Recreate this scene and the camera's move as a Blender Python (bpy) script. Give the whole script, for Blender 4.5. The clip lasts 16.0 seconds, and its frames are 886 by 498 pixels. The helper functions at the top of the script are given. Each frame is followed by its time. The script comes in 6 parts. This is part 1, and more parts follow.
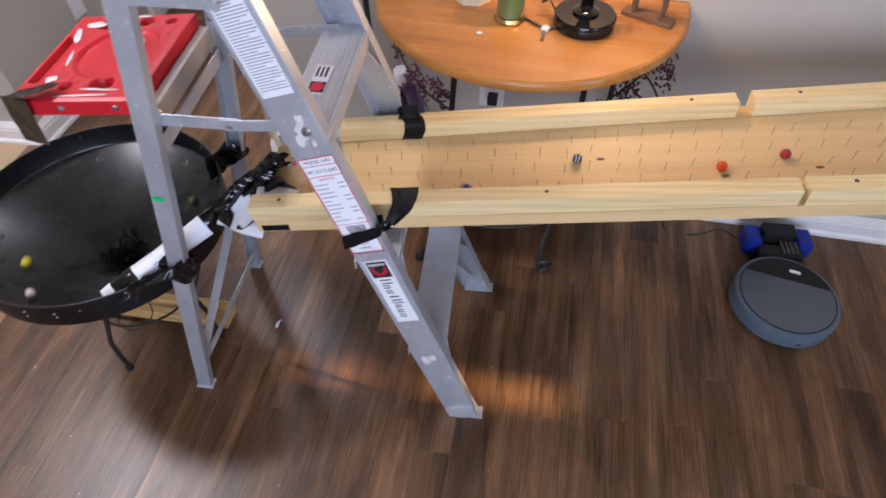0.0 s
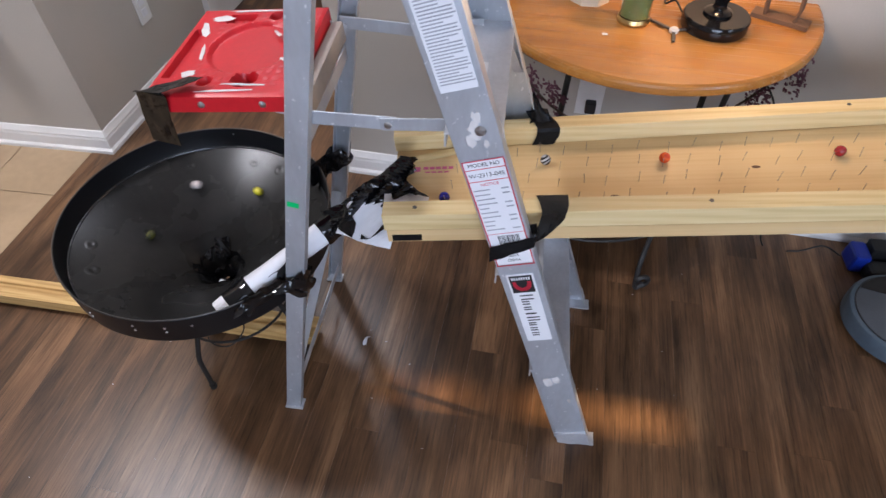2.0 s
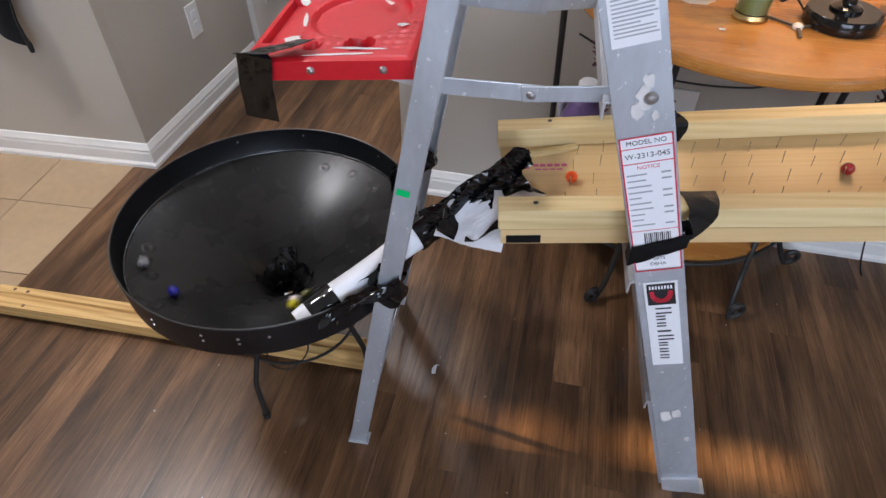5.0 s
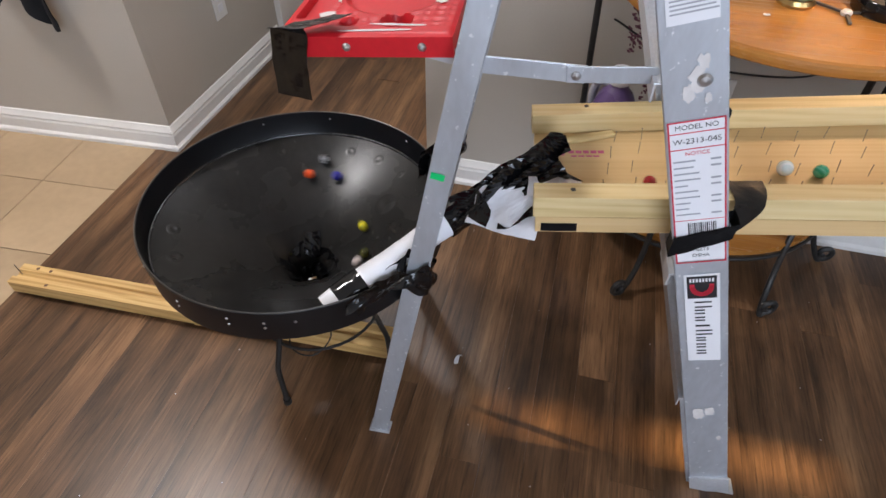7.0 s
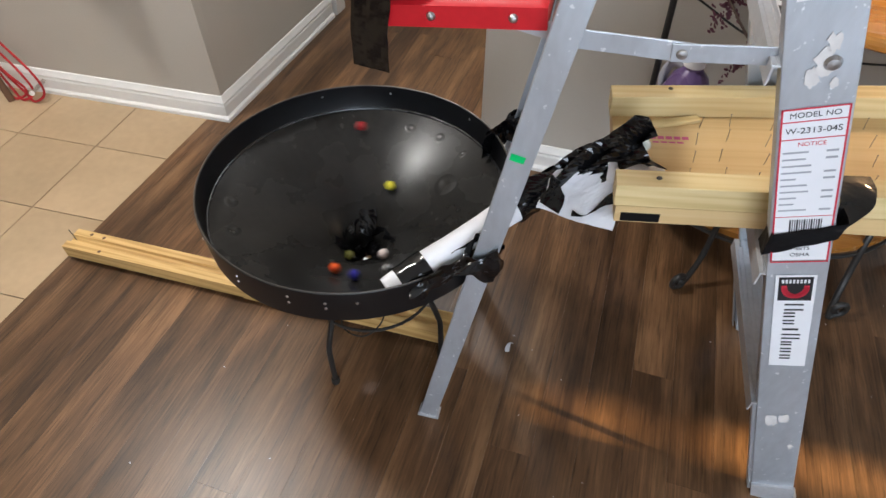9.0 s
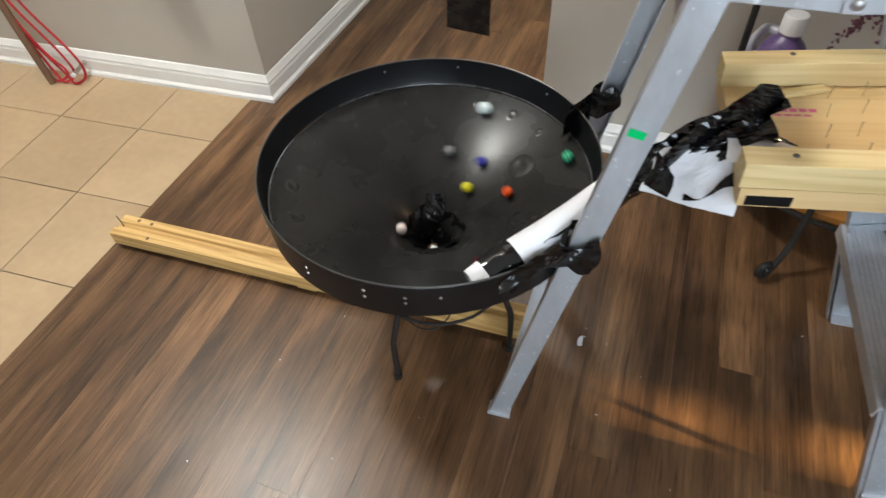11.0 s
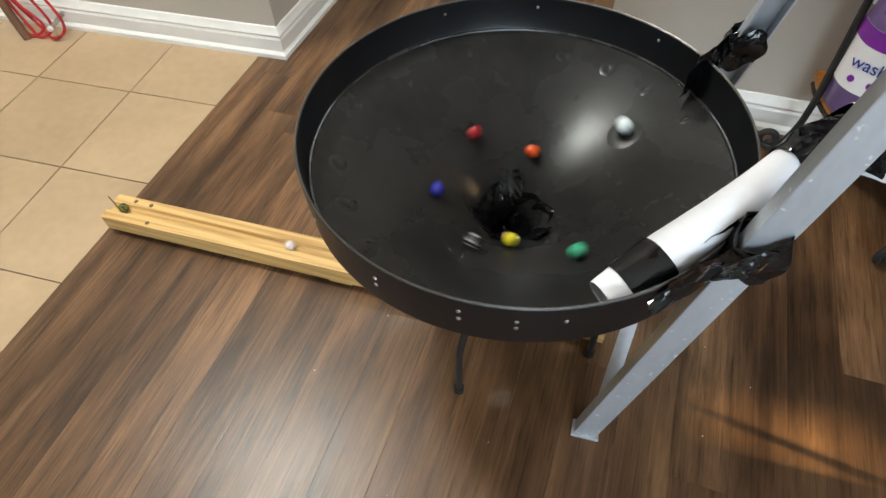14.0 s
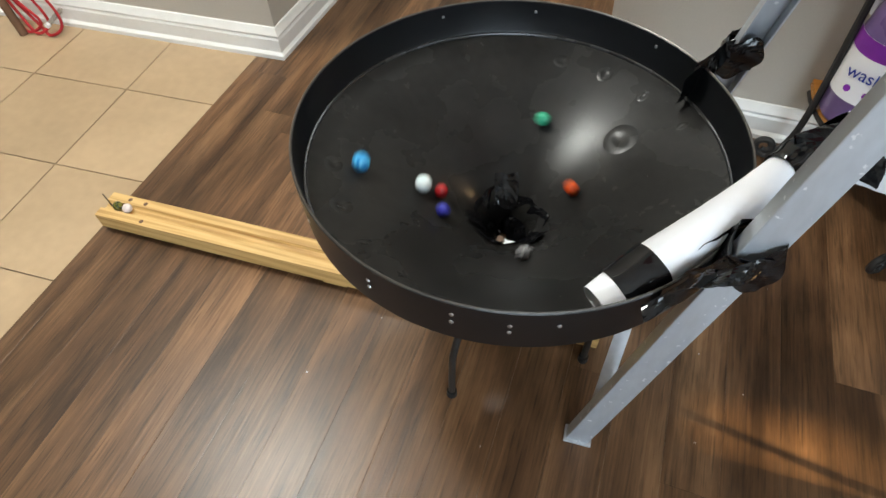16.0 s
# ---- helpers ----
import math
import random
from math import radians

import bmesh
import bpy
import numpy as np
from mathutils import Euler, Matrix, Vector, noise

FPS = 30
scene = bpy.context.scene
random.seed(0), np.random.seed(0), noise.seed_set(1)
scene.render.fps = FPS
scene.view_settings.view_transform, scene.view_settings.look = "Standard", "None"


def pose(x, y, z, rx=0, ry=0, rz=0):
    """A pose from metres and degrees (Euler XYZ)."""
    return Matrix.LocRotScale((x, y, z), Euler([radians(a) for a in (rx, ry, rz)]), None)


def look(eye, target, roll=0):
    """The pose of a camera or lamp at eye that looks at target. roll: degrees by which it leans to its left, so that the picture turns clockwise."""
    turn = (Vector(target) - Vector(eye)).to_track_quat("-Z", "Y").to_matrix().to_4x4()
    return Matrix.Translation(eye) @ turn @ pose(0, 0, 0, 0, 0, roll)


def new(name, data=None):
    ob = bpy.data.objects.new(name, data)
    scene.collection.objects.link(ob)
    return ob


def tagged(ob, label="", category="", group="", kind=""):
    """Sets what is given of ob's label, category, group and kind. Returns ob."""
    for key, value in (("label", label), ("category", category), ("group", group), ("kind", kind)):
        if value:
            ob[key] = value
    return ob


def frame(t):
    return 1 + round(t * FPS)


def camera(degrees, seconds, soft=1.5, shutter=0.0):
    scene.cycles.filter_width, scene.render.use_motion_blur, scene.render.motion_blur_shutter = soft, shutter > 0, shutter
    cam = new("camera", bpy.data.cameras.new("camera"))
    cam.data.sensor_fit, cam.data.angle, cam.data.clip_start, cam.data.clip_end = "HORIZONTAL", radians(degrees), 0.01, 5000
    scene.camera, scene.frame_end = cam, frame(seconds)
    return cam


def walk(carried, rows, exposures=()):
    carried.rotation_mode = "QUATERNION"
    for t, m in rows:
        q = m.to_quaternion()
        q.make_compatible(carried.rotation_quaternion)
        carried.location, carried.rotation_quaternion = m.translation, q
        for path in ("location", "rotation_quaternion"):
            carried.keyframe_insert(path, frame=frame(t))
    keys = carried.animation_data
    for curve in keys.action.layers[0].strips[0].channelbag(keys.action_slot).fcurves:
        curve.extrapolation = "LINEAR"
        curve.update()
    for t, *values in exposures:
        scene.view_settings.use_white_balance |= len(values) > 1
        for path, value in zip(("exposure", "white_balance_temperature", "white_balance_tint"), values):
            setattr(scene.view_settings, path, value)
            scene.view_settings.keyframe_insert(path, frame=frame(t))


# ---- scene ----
cam = camera(73.2, 16.0, shutter=0.5)
PATH = [
    (0, (0.753, -0.655, 1.501), (0.602, 0.603, -0.047), -0.0),
    (0.5, (0.714, -0.701, 1.497), (0.518, 0.543, -0.057), -0.3),
    (1, (0.626, -0.685, 1.483), (0.415, 0.563, -0.066), -1.0),
    (1.5, (0.534, -0.658, 1.465), (0.332, 0.614, -0.066), -1.6),
    (2, (0.49, -0.636, 1.426), (0.318, 0.662, -0.086), -0.0),
    (2.5, (0.447, -0.634, 1.372), (0.244, 0.687, -0.117), 0.2),
    (3, (0.386, -0.616, 1.332), (0.161, 0.738, -0.123), -0.8),
    (3.5, (0.348, -0.613, 1.307), (0.144, 0.783, -0.111), 0.3),
    (6, (0.285, -0.619, 1.254), (0.065, 0.788, -0.151), 0.9),
    (6.5, (0.275, -0.611, 1.25), (0.043, 0.781, -0.167), 0.9),
    (7, (0.271, -0.609, 1.24), (0.022, 0.772, -0.184), 0.5),
    (7.5, (0.251, -0.607, 1.226), (-0.017, 0.76, -0.209), 0.4),
    (8, (0.224, -0.601, 1.219), (-0.068, 0.746, -0.231), 0.6),
    (10.5, (0.156, -0.568, 1.178), (-0.231, 0.703, -0.318), -1.9),
    (11, (0.095, -0.544, 1.15), (-0.31, 0.706, -0.358), -2.7),
    (11.5, (0.028, -0.462, 1.121), (-0.393, 0.767, -0.4), -4.2),
    (12, (-0.001, -0.411, 1.062), (-0.422, 0.821, -0.455), -4.9),
    (12.5, (-0.031, -0.376, 1.034), (-0.458, 0.822, -0.509), -6.4),
    (13, (-0.053, -0.374, 1.026), (-0.451, 0.81, -0.536), -5.2),
    (13.5, (-0.07, -0.396, 1.02), (-0.448, 0.777, -0.555), -3.8),
    (14, (-0.089, -0.403, 1.005), (-0.45, 0.762, -0.58), -2.7),
    (14.5, (-0.096, -0.401, 0.994), (-0.45, 0.76, -0.596), -2.3),
    (15, (-0.095, -0.389, 0.999), (-0.457, 0.753, -0.602), -2.8),
    (15.5, (-0.089, -0.393, 1.007), (-0.446, 0.75, -0.594), -2.2),
    (16, (-0.087, -0.401, 1.003), (-0.438, 0.775, -0.576), -1.4),
]
EXPOSURES = [(0, -0.1, 5600, 20), (3.5, -0.28, 5600, 14), (6, -0.22, 5850, 14), (8, -0.12, 6000, 12), (10.5, 0.12, 6050, 6), (16, 0.22, 6000, 3)]
walk(cam, [(t, look(eye, target, roll)) for t, eye, target, roll in PATH], EXPOSURES)

# ---- world, lights ----
world = bpy.data.worlds.new("world")
scene.world = world
world.use_nodes = True
_nt = world.node_tree
_bg = _nt.nodes["Background"]
_sky = _nt.nodes.new("ShaderNodeTexSky")
_sky.sky_type, _sky.sun_disc, _sky.sun_elevation, _sky.sun_rotation = "NISHITA", False, radians(25), radians(88)
_nt.links.new(_sky.outputs[0], _bg.inputs[0])
_bg.inputs[1].default_value = 0.12


def lamp(name, kind, at, energy, colour, **more):
    data = bpy.data.lights.new(name, kind)
    data.energy, data.color = energy, colour
    if "size" in more:
        data.shape, data.size, data.size_y = "RECTANGLE", more["size"], more.get("size_y", more["size"])
    if "radius" in more:
        data.shadow_soft_size = more["radius"]
    ob = new(name, data)
    ob.matrix_world = at
    return ob


CEILING_LAMP = (-1.40, 0.40, 2.70)
lamp("ceiling_light_lamp", "AREA", pose(*CEILING_LAMP), 50, (1.0, 0.925, 0.83), size=0.34)
# daylight through the window behind the viewer
lamp("window_light_south", "AREA", look((0.9, -2.52, 1.55), (0.8, 0.5, 0.7)), 58, (0.85, 0.92, 1.0), size=1.7, size_y=1.2)
# added fill that brightens the hallway; it stands for no known fixture
lamp("hall_fill_light", "AREA", pose(-0.50, 1.75, 2.70), 20, (1.0, 0.955, 0.90), size=0.25)
sun = lamp("sun", "SUN", look((0, 0, 0), (-1.0, 0.010, -0.466)), 15.5, (1.0, 0.66, 0.29))
sun.data.angle = radians(1.6)
# added cool fill from the east; the wall has no window here
lamp("east_fill_light", "AREA", look((3.12, -1.35, 1.5), (0.9, 0.0, 0.3)), 30, (0.84, 0.92, 1.0), size=1.3, size_y=1.1)
lamp("table_lamp_bulb", "POINT", pose(0.93, 0.70, 1.02), 7.5, (1.0, 0.60, 0.28), radius=0.03)

# ---- materials ----


def mat(name, base, rough=0.6, metal=0.0, vary=0.12, scale=6.0, fine=60.0, bump=0.1, stretch=(1, 1, 1), spec=0.5, coat=0.0, second=None,
        per_object=0.0, trans=0.0, ior=1.45, rough_vary=0.1, specks=None):
    m = bpy.data.materials.new(name)
    m.use_nodes = True
    nt = m.node_tree
    n, l = nt.nodes, nt.links
    b = n["Principled BSDF"]
    b.inputs["Metallic"].default_value = metal
    b.inputs["Specular IOR Level"].default_value = spec
    b.inputs["Coat Weight"].default_value = coat
    b.inputs["Transmission Weight"].default_value = trans
    b.inputs["IOR"].default_value = ior
    tc = n.new("ShaderNodeTexCoord")
    mp = n.new("ShaderNodeMapping")
    mp.inputs["Scale"].default_value = stretch
    l.new(tc.outputs["Object"], mp.inputs["Vector"])
    vec = mp.outputs[0]
    if per_object:
        oi = n.new("ShaderNodeObjectInfo")
        ad = n.new("ShaderNodeVectorMath")
        ad.operation = "MULTIPLY_ADD"
        ad.inputs[1].default_value = (37, 53, 71)
        l.new(oi.outputs["Random"], ad.inputs[0])
        l.new(vec, ad.inputs[2])
        vec = ad.outputs[0]
    n1 = n.new("ShaderNodeTexNoise")
    n1.inputs["Scale"].default_value, n1.inputs["Detail"].default_value = scale, 5
    n2 = n.new("ShaderNodeTexNoise")
    n2.inputs["Scale"].default_value, n2.inputs["Detail"].default_value = fine, 4
    l.new(vec, n1.inputs["Vector"])
    l.new(vec, n2.inputs["Vector"])
    mixf = n.new("ShaderNodeMath")
    mixf.operation = "MULTIPLY_ADD"
    mixf.inputs[1].default_value, mixf.inputs[2].default_value = 0.35, 0.0
    l.new(n2.outputs[0], mixf.inputs[0])
    add = n.new("ShaderNodeMath")
    add.operation = "MULTIPLY_ADD"
    add.inputs[1].default_value = 0.65
    l.new(n1.outputs[0], add.inputs[0])
    l.new(mixf.outputs[0], add.inputs[2])
    ramp = n.new("ShaderNodeValToRGB")
    second = second or tuple(c * (1 - 2.2 * vary) for c in base)
    ramp.color_ramp.elements[0].position, ramp.color_ramp.elements[1].position = 0.3, 0.66
    ramp.color_ramp.elements[0].color = (*second, 1)
    ramp.color_ramp.elements[1].color = (*base, 1)
    l.new(add.outputs[0], ramp.inputs[0])
    col = ramp.outputs[0]
    if per_object:
        hs = n.new("ShaderNodeHueSaturation")
        mr = n.new("ShaderNodeMapRange")
        mr.inputs[3].default_value, mr.inputs[4].default_value = 1 - per_object, 1 + per_object
        l.new(oi.outputs["Random"], mr.inputs[0])
        l.new(mr.outputs[0], hs.inputs["Value"])
        l.new(col, hs.inputs["Color"])
        col = hs.outputs[0]
    if specks:
        # worn or dusty flecks: size, share, colour
        n3 = n.new("ShaderNodeTexNoise")
        n3.inputs["Scale"].default_value, n3.inputs["Detail"].default_value = specks[0], 3
        l.new(tc.outputs["Object"], n3.inputs["Vector"])
        cut = n.new("ShaderNodeMapRange")
        cut.inputs[1].default_value, cut.inputs[2].default_value = specks[1], specks[1] + 0.05
        l.new(n3.outputs[0], cut.inputs[0])
        mx = n.new("ShaderNodeMix")
        mx.data_type = "RGBA"
        l.new(cut.outputs[0], mx.inputs[0])
        l.new(col, mx.inputs[6])
        mx.inputs[7].default_value = (*specks[2], 1)
        col = mx.outputs[2]
    l.new(col, b.inputs["Base Color"])
    rr = n.new("ShaderNodeMapRange")
    rr.inputs[3].default_value, rr.inputs[4].default_value = max(0.02, rough - rough_vary), min(1, rough + rough_vary)
    l.new(n1.outputs[0], rr.inputs[0])
    l.new(rr.outputs[0], b.inputs["Roughness"])
    if bump:
        bp = n.new("ShaderNodeBump")
        bp.inputs["Strength"].default_value, bp.inputs["Distance"].default_value = bump, 0.002
        l.new(add.outputs[0], bp.inputs["Height"])
        l.new(bp.outputs[0], b.inputs["Normal"])
    return m




def wood_mat(name, tones, rough, grain, coarse, rings, bump, per_object, axis="Y", ring_mix=0.35, distort=3.0, blotch=0.0):
    """Wood with long streaks, fine grain and drifting ring lines that run along one axis."""
    m = bpy.data.materials.new(name)
    m.use_nodes = True
    n, l = m.node_tree.nodes, m.node_tree.links
    p = n["Principled BSDF"]
    tc, oi = n.new("ShaderNodeTexCoord"), n.new("ShaderNodeObjectInfo")
    off = n.new("ShaderNodeVectorMath")
    off.operation = "MULTIPLY_ADD"
    off.inputs[1].default_value = (13, 29, 17)
    l.new(oi.outputs["Random"], off.inputs[0])
    l.new(tc.outputs["Object"], off.inputs[2])

    def stretched(across, lengthwise):
        mp = n.new("ShaderNodeMapping")
        mp.inputs["Scale"].default_value = (across, lengthwise, across) if axis == "Y" else (lengthwise, across, across)
        l.new(off.outputs[0], mp.inputs["Vector"])
        return mp.outputs[0]

    def tex(kind, vec, **vals):
        t = n.new(kind)
        l.new(vec, t.inputs["Vector"])
        for k, v in vals.items():
            t.inputs[k].default_value = v
        return t

    big = tex("ShaderNodeTexNoise", stretched(coarse, coarse * 0.13), Scale=1.0, Detail=4)
    fine = tex("ShaderNodeTexNoise", stretched(grain, grain * 0.018), Scale=1.0, Detail=5)
    wave = tex("ShaderNodeTexWave", stretched(rings, rings * 0.06), Scale=1.0, Distortion=distort, Detail=2)
    if axis != "Y":
        wave.bands_direction = "DIAGONAL"
    mix1 = n.new("ShaderNodeMix")
    mix1.inputs[0].default_value = 0.44
    l.new(big.outputs[0], mix1.inputs[2])
    l.new(fine.outputs[0], mix1.inputs[3])
    mix2 = n.new("ShaderNodeMix")
    mix2.inputs[0].default_value = ring_mix
    l.new(mix1.outputs[0], mix2.inputs[2])
    l.new(wave.outputs[1], mix2.inputs[3])
    ramp = n.new("ShaderNodeValToRGB")
    e = ramp.color_ramp.elements
    e[0].position, e[1].position = 0.28, 0.72
    e[0].color, e[1].color = (*tones[0], 1), (*tones[2], 1)
    e.new(0.5).color = (*tones[1], 1)
    l.new(mix2.outputs[0], ramp.inputs[0])
    hs, mr = n.new("ShaderNodeHueSaturation"), n.new("ShaderNodeMapRange")
    mr.inputs[3].default_value, mr.inputs[4].default_value = 1 - per_object, 1 + per_object
    l.new(oi.outputs["Random"], mr.inputs[0])
    l.new(mr.outputs[0], hs.inputs["Value"])
    l.new(ramp.outputs[0], hs.inputs["Color"])
    col = hs.outputs[0]
    if blotch:
        p.inputs["Specular IOR Level"].default_value = 0.42
        patches = tex("ShaderNodeTexNoise", stretched(15, 2.4), Scale=1.0, Detail=6, Roughness=0.65)
        flecks = tex("ShaderNodeTexNoise", stretched(270, 13), Scale=1.0, Detail=3)
        for src, lo, hi, a, c in ((patches, 0.36, 0.64, 1 - blotch, 1 + blotch * 0.8), (flecks, 0.28, 0.46, 0.54, 1.02)):
            rng, h2 = n.new("ShaderNodeMapRange"), n.new("ShaderNodeHueSaturation")
            rng.inputs[1].default_value, rng.inputs[2].default_value = lo, hi
            rng.inputs[3].default_value, rng.inputs[4].default_value = a, c
            l.new(src.outputs[0], rng.inputs[0])
            l.new(rng.outputs[0], h2.inputs["Value"])
            l.new(col, h2.inputs["Color"])
            col = h2.outputs[0]
    l.new(col, p.inputs["Base Color"])
    rr = n.new("ShaderNodeMapRange")
    rr.inputs[3].default_value, rr.inputs[4].default_value = rough + 0.10, rough - 0.08
    l.new(fine.outputs[0], rr.inputs[0])
    l.new(rr.outputs[0], p.inputs["Roughness"])
    bp = n.new("ShaderNodeBump")
    bp.inputs["Strength"].default_value, bp.inputs["Distance"].default_value = bump, 0.0012
    l.new(mix2.outputs[0], bp.inputs["Height"])
    l.new(bp.outputs[0], p.inputs["Normal"])
    return m


FLOOR = wood_mat("walnut_vinyl_plank", ((0.050, 0.0245, 0.0118), (0.130, 0.067, 0.031), (0.222, 0.124, 0.060)), 0.33, 200, 9, 5, 0.85, 0.18, ring_mix=0.06, distort=14.0, blotch=0.50)
TILE = mat("beige_ceramic_tile", (0.46, 0.332, 0.200), 0.38, scale=4, fine=40, vary=0.09, bump=0.05, per_object=0.05)
GROUT = mat("grout", (0.20, 0.15, 0.11), 0.9)
WALL = mat("greige_wall_paint", (0.485, 0.447, 0.386), 0.75, scale=3, fine=220, vary=0.04, bump=0.12)
WHITE = mat("white_trim_paint", (0.80, 0.79, 0.76), 0.4, vary=0.04, bump=0.04)
CEIL = mat("ceiling_paint", (0.78, 0.77, 0.74), 0.9, fine=150, vary=0.03)
PINE = wood_mat("pine_lumber", ((0.55, 0.40, 0.17), (0.68, 0.53, 0.26), (0.74, 0.60, 0.33)), 0.60, 220, 16, 34, 0.2, 0.05, "X", 0.16, 6.0)
PINE_OLD = wood_mat("yellow_pine_lumber", ((0.34, 0.18, 0.05), (0.58, 0.37, 0.13), (0.66, 0.45, 0.19)), 0.58, 220, 16, 30, 0.25, 0.0, "X", 0.16, 6.0)
PLY = wood_mat("pine_board", ((0.54, 0.36, 0.16), (0.65, 0.46, 0.22), (0.69, 0.52, 0.27)), 0.50, 150, 8, 9, 0.06, 0.0, "X", 0.10, 9.0)
ALU = mat("brushed_aluminium", (0.58, 0.62, 0.67), 0.40, metal=0.55, vary=0.10, scale=16, fine=110, stretch=(1, 1, 0.35), bump=0.10, specks=(95, 0.66, (0.80, 0.82, 0.85)))
ALU_WORN = mat("worn_aluminium", (0.66, 0.67, 0.70), 0.48, metal=0.5, vary=0.10, scale=14, fine=120, bump=0.12)
RED = mat("red_plastic", (0.60, 0.014, 0.022), 0.38, vary=0.1, scale=7, fine=90, bump=0.08)
PAINTSPOT = mat("dried_white_paint", (0.75, 0.72, 0.70), 0.6)
STEEL_BLACK = mat("satin_black_funnel", (0.0200, 0.0194, 0.0184), 0.27, vary=0.28, scale=9, fine=70, bump=0.06, spec=0.24, rough_vary=0.08, specks=(330, 0.752, (0.25, 0.25, 0.25)))
RIM = mat("black_rim_band", (0.007, 0.0075, 0.009), 0.36, vary=0.2, scale=8, fine=80, bump=0.05)
TAPE = mat("glossy_black_tape", (0.005, 0.005, 0.006), 0.11, vary=0.2, scale=20, fine=90, bump=0.10, spec=0.6, rough_vary=0.04)
TAPE_MATT = mat("black_duct_tape", (0.007, 0.007, 0.008), 0.5, vary=0.2, scale=20, fine=140, bump=0.25, spec=0.2)
PAPER = mat("white_paper", (0.80, 0.81, 0.85), 0.7, vary=0.03, scale=5, fine=80, bump=0.06)
IRON = mat("wrought_iron", (0.035, 0.033, 0.031), 0.45, metal=0.3, vary=0.2, scale=20, fine=120, bump=0.2)
OAK = wood_mat("honey_oak_tabletop", ((0.26, 0.098, 0.018), (0.38, 0.158, 0.030), (0.46, 0.215, 0.048)), 0.25, 130, 9, 8, 0.05, 0.0, "X", 0.12, 10.0)
BLACKGLOSS = mat("black_lacquer", (0.008, 0.007, 0.007), 0.12, bump=0)
BROWNWOOD = mat("rough_brown_wood", (0.16, 0.085, 0.045), 0.7, bump=0.3)
STEEL = mat("zinc_screw", (0.55, 0.55, 0.56), 0.35, metal=1.0, bump=0)
LABEL = mat("white_label", (0.80, 0.80, 0.82), 0.45, vary=0.02, bump=0)
LABELRED = mat("label_red_print", (0.65, 0.03, 0.06), 0.5, bump=0)
INK = mat("black_print", (0.02, 0.02, 0.022), 0.5, bump=0)
GREYINK = mat("grey_print", (0.40, 0.41, 0.44), 0.5, bump=0)
GREENTAPE = mat("green_sticker", (0.01, 0.62, 0.16), 0.5, bump=0)
PINKINK = mat("magenta_print", (0.62, 0.12, 0.26), 0.6, bump=0)
VACTOP = mat("grey_plastic_top", (0.105, 0.115, 0.13), 0.45, bump=0.05, fine=200)
VACSIDE = mat("blue_grey_plastic", (0.10, 0.135, 0.17), 0.4, bump=0.03)
BLUEPL = mat("blue_plastic", (0.01, 0.03, 0.30), 0.35, bump=0)
PURPLE = mat("purple_liquid_bottle", (0.16, 0.10, 0.26), 0.3, vary=0.1, bump=0, coat=0.3)
PURPLELAB = mat("purple_label", (0.22, 0.03, 0.36), 0.45, bump=0)
CLEARPL = mat("milky_plastic", (0.52, 0.52, 0.60), 0.35, bump=0)
LEAF = mat("dusty_purple_blossom", (0.16, 0.055, 0.085), 0.8, vary=0.25, fine=90)
STEM = mat("dry_brown_stem", (0.07, 0.045, 0.035), 0.8)
CANDLE = mat("green_wax", (0.24, 0.36, 0.11), 0.45, bump=0.03)
GOLD = mat("gold_wire", (0.62, 0.45, 0.18), 0.3, metal=1.0, bump=0)
CREAM = mat("cream_box_card", (0.62, 0.52, 0.38), 0.7)
CORD = mat("black_cord", (0.012, 0.012, 0.012), 0.5, bump=0)
REDROPE = mat("red_rope", (0.45, 0.02, 0.025), 0.8, fine=200, bump=0.4)
BLACKCLOTH = mat("black_cloth", (0.008, 0.008, 0.010), 0.95, fine=160, bump=0.3)
SPRING = mat("spring_steel", (0.5, 0.47, 0.42), 0.4, metal=0.9, bump=0)
SHELLWHITE = mat("white_shell", (0.75, 0.70, 0.64), 0.6)
GREYDARK = mat("dark_grey_metal", (0.12, 0.11, 0.10), 0.4, metal=0.6)
NAIL = mat("dull_steel_brad", (0.33, 0.27, 0.21), 0.45, metal=0.4, bump=0)
BOARD = mat("weathered_board", (0.42, 0.37, 0.32), 0.7)
# dish metal made lighter to paint the highlight along the crease
CREASE = mat("crease_highlight_metal", (0.060, 0.060, 0.062), 0.26, metal=0.5, vary=0.2, scale=20, fine=90, bump=0.03)
PINKTAPE = mat("pink_tape", (0.75, 0.16, 0.26), 0.5, bump=0.1)
RUG = mat("dark_rug", (0.03, 0.022, 0.02), 0.95, fine=150, bump=0.4)


def glass_mat():
    m = bpy.data.materials.new("clear_glass")
    m.use_nodes = True
    b = m.node_tree.nodes["Principled BSDF"]
    b.inputs["Base Color"].default_value = (0.97, 0.98, 0.97, 1)
    b.inputs["Roughness"].default_value, b.inputs["Transmission Weight"].default_value = 0.02, 1.0
    return m


def glow_mat(name, colour, strength):
    m = bpy.data.materials.new(name)
    m.use_nodes = True
    b = m.node_tree.nodes["Principled BSDF"]
    b.inputs["Base Color"].default_value = (*colour, 1)
    b.inputs["Emission Color"].default_value = (*colour, 1)
    b.inputs["Emission Strength"].default_value = strength
    return m


GLASS = glass_mat()
BULB = glow_mat("lit_warm_bulb", (1.0, 0.62, 0.30), 25)
DIFFUSER = glow_mat("lit_diffuser", (1.0, 0.94, 0.86), 24)

# ---- mesh helpers ----


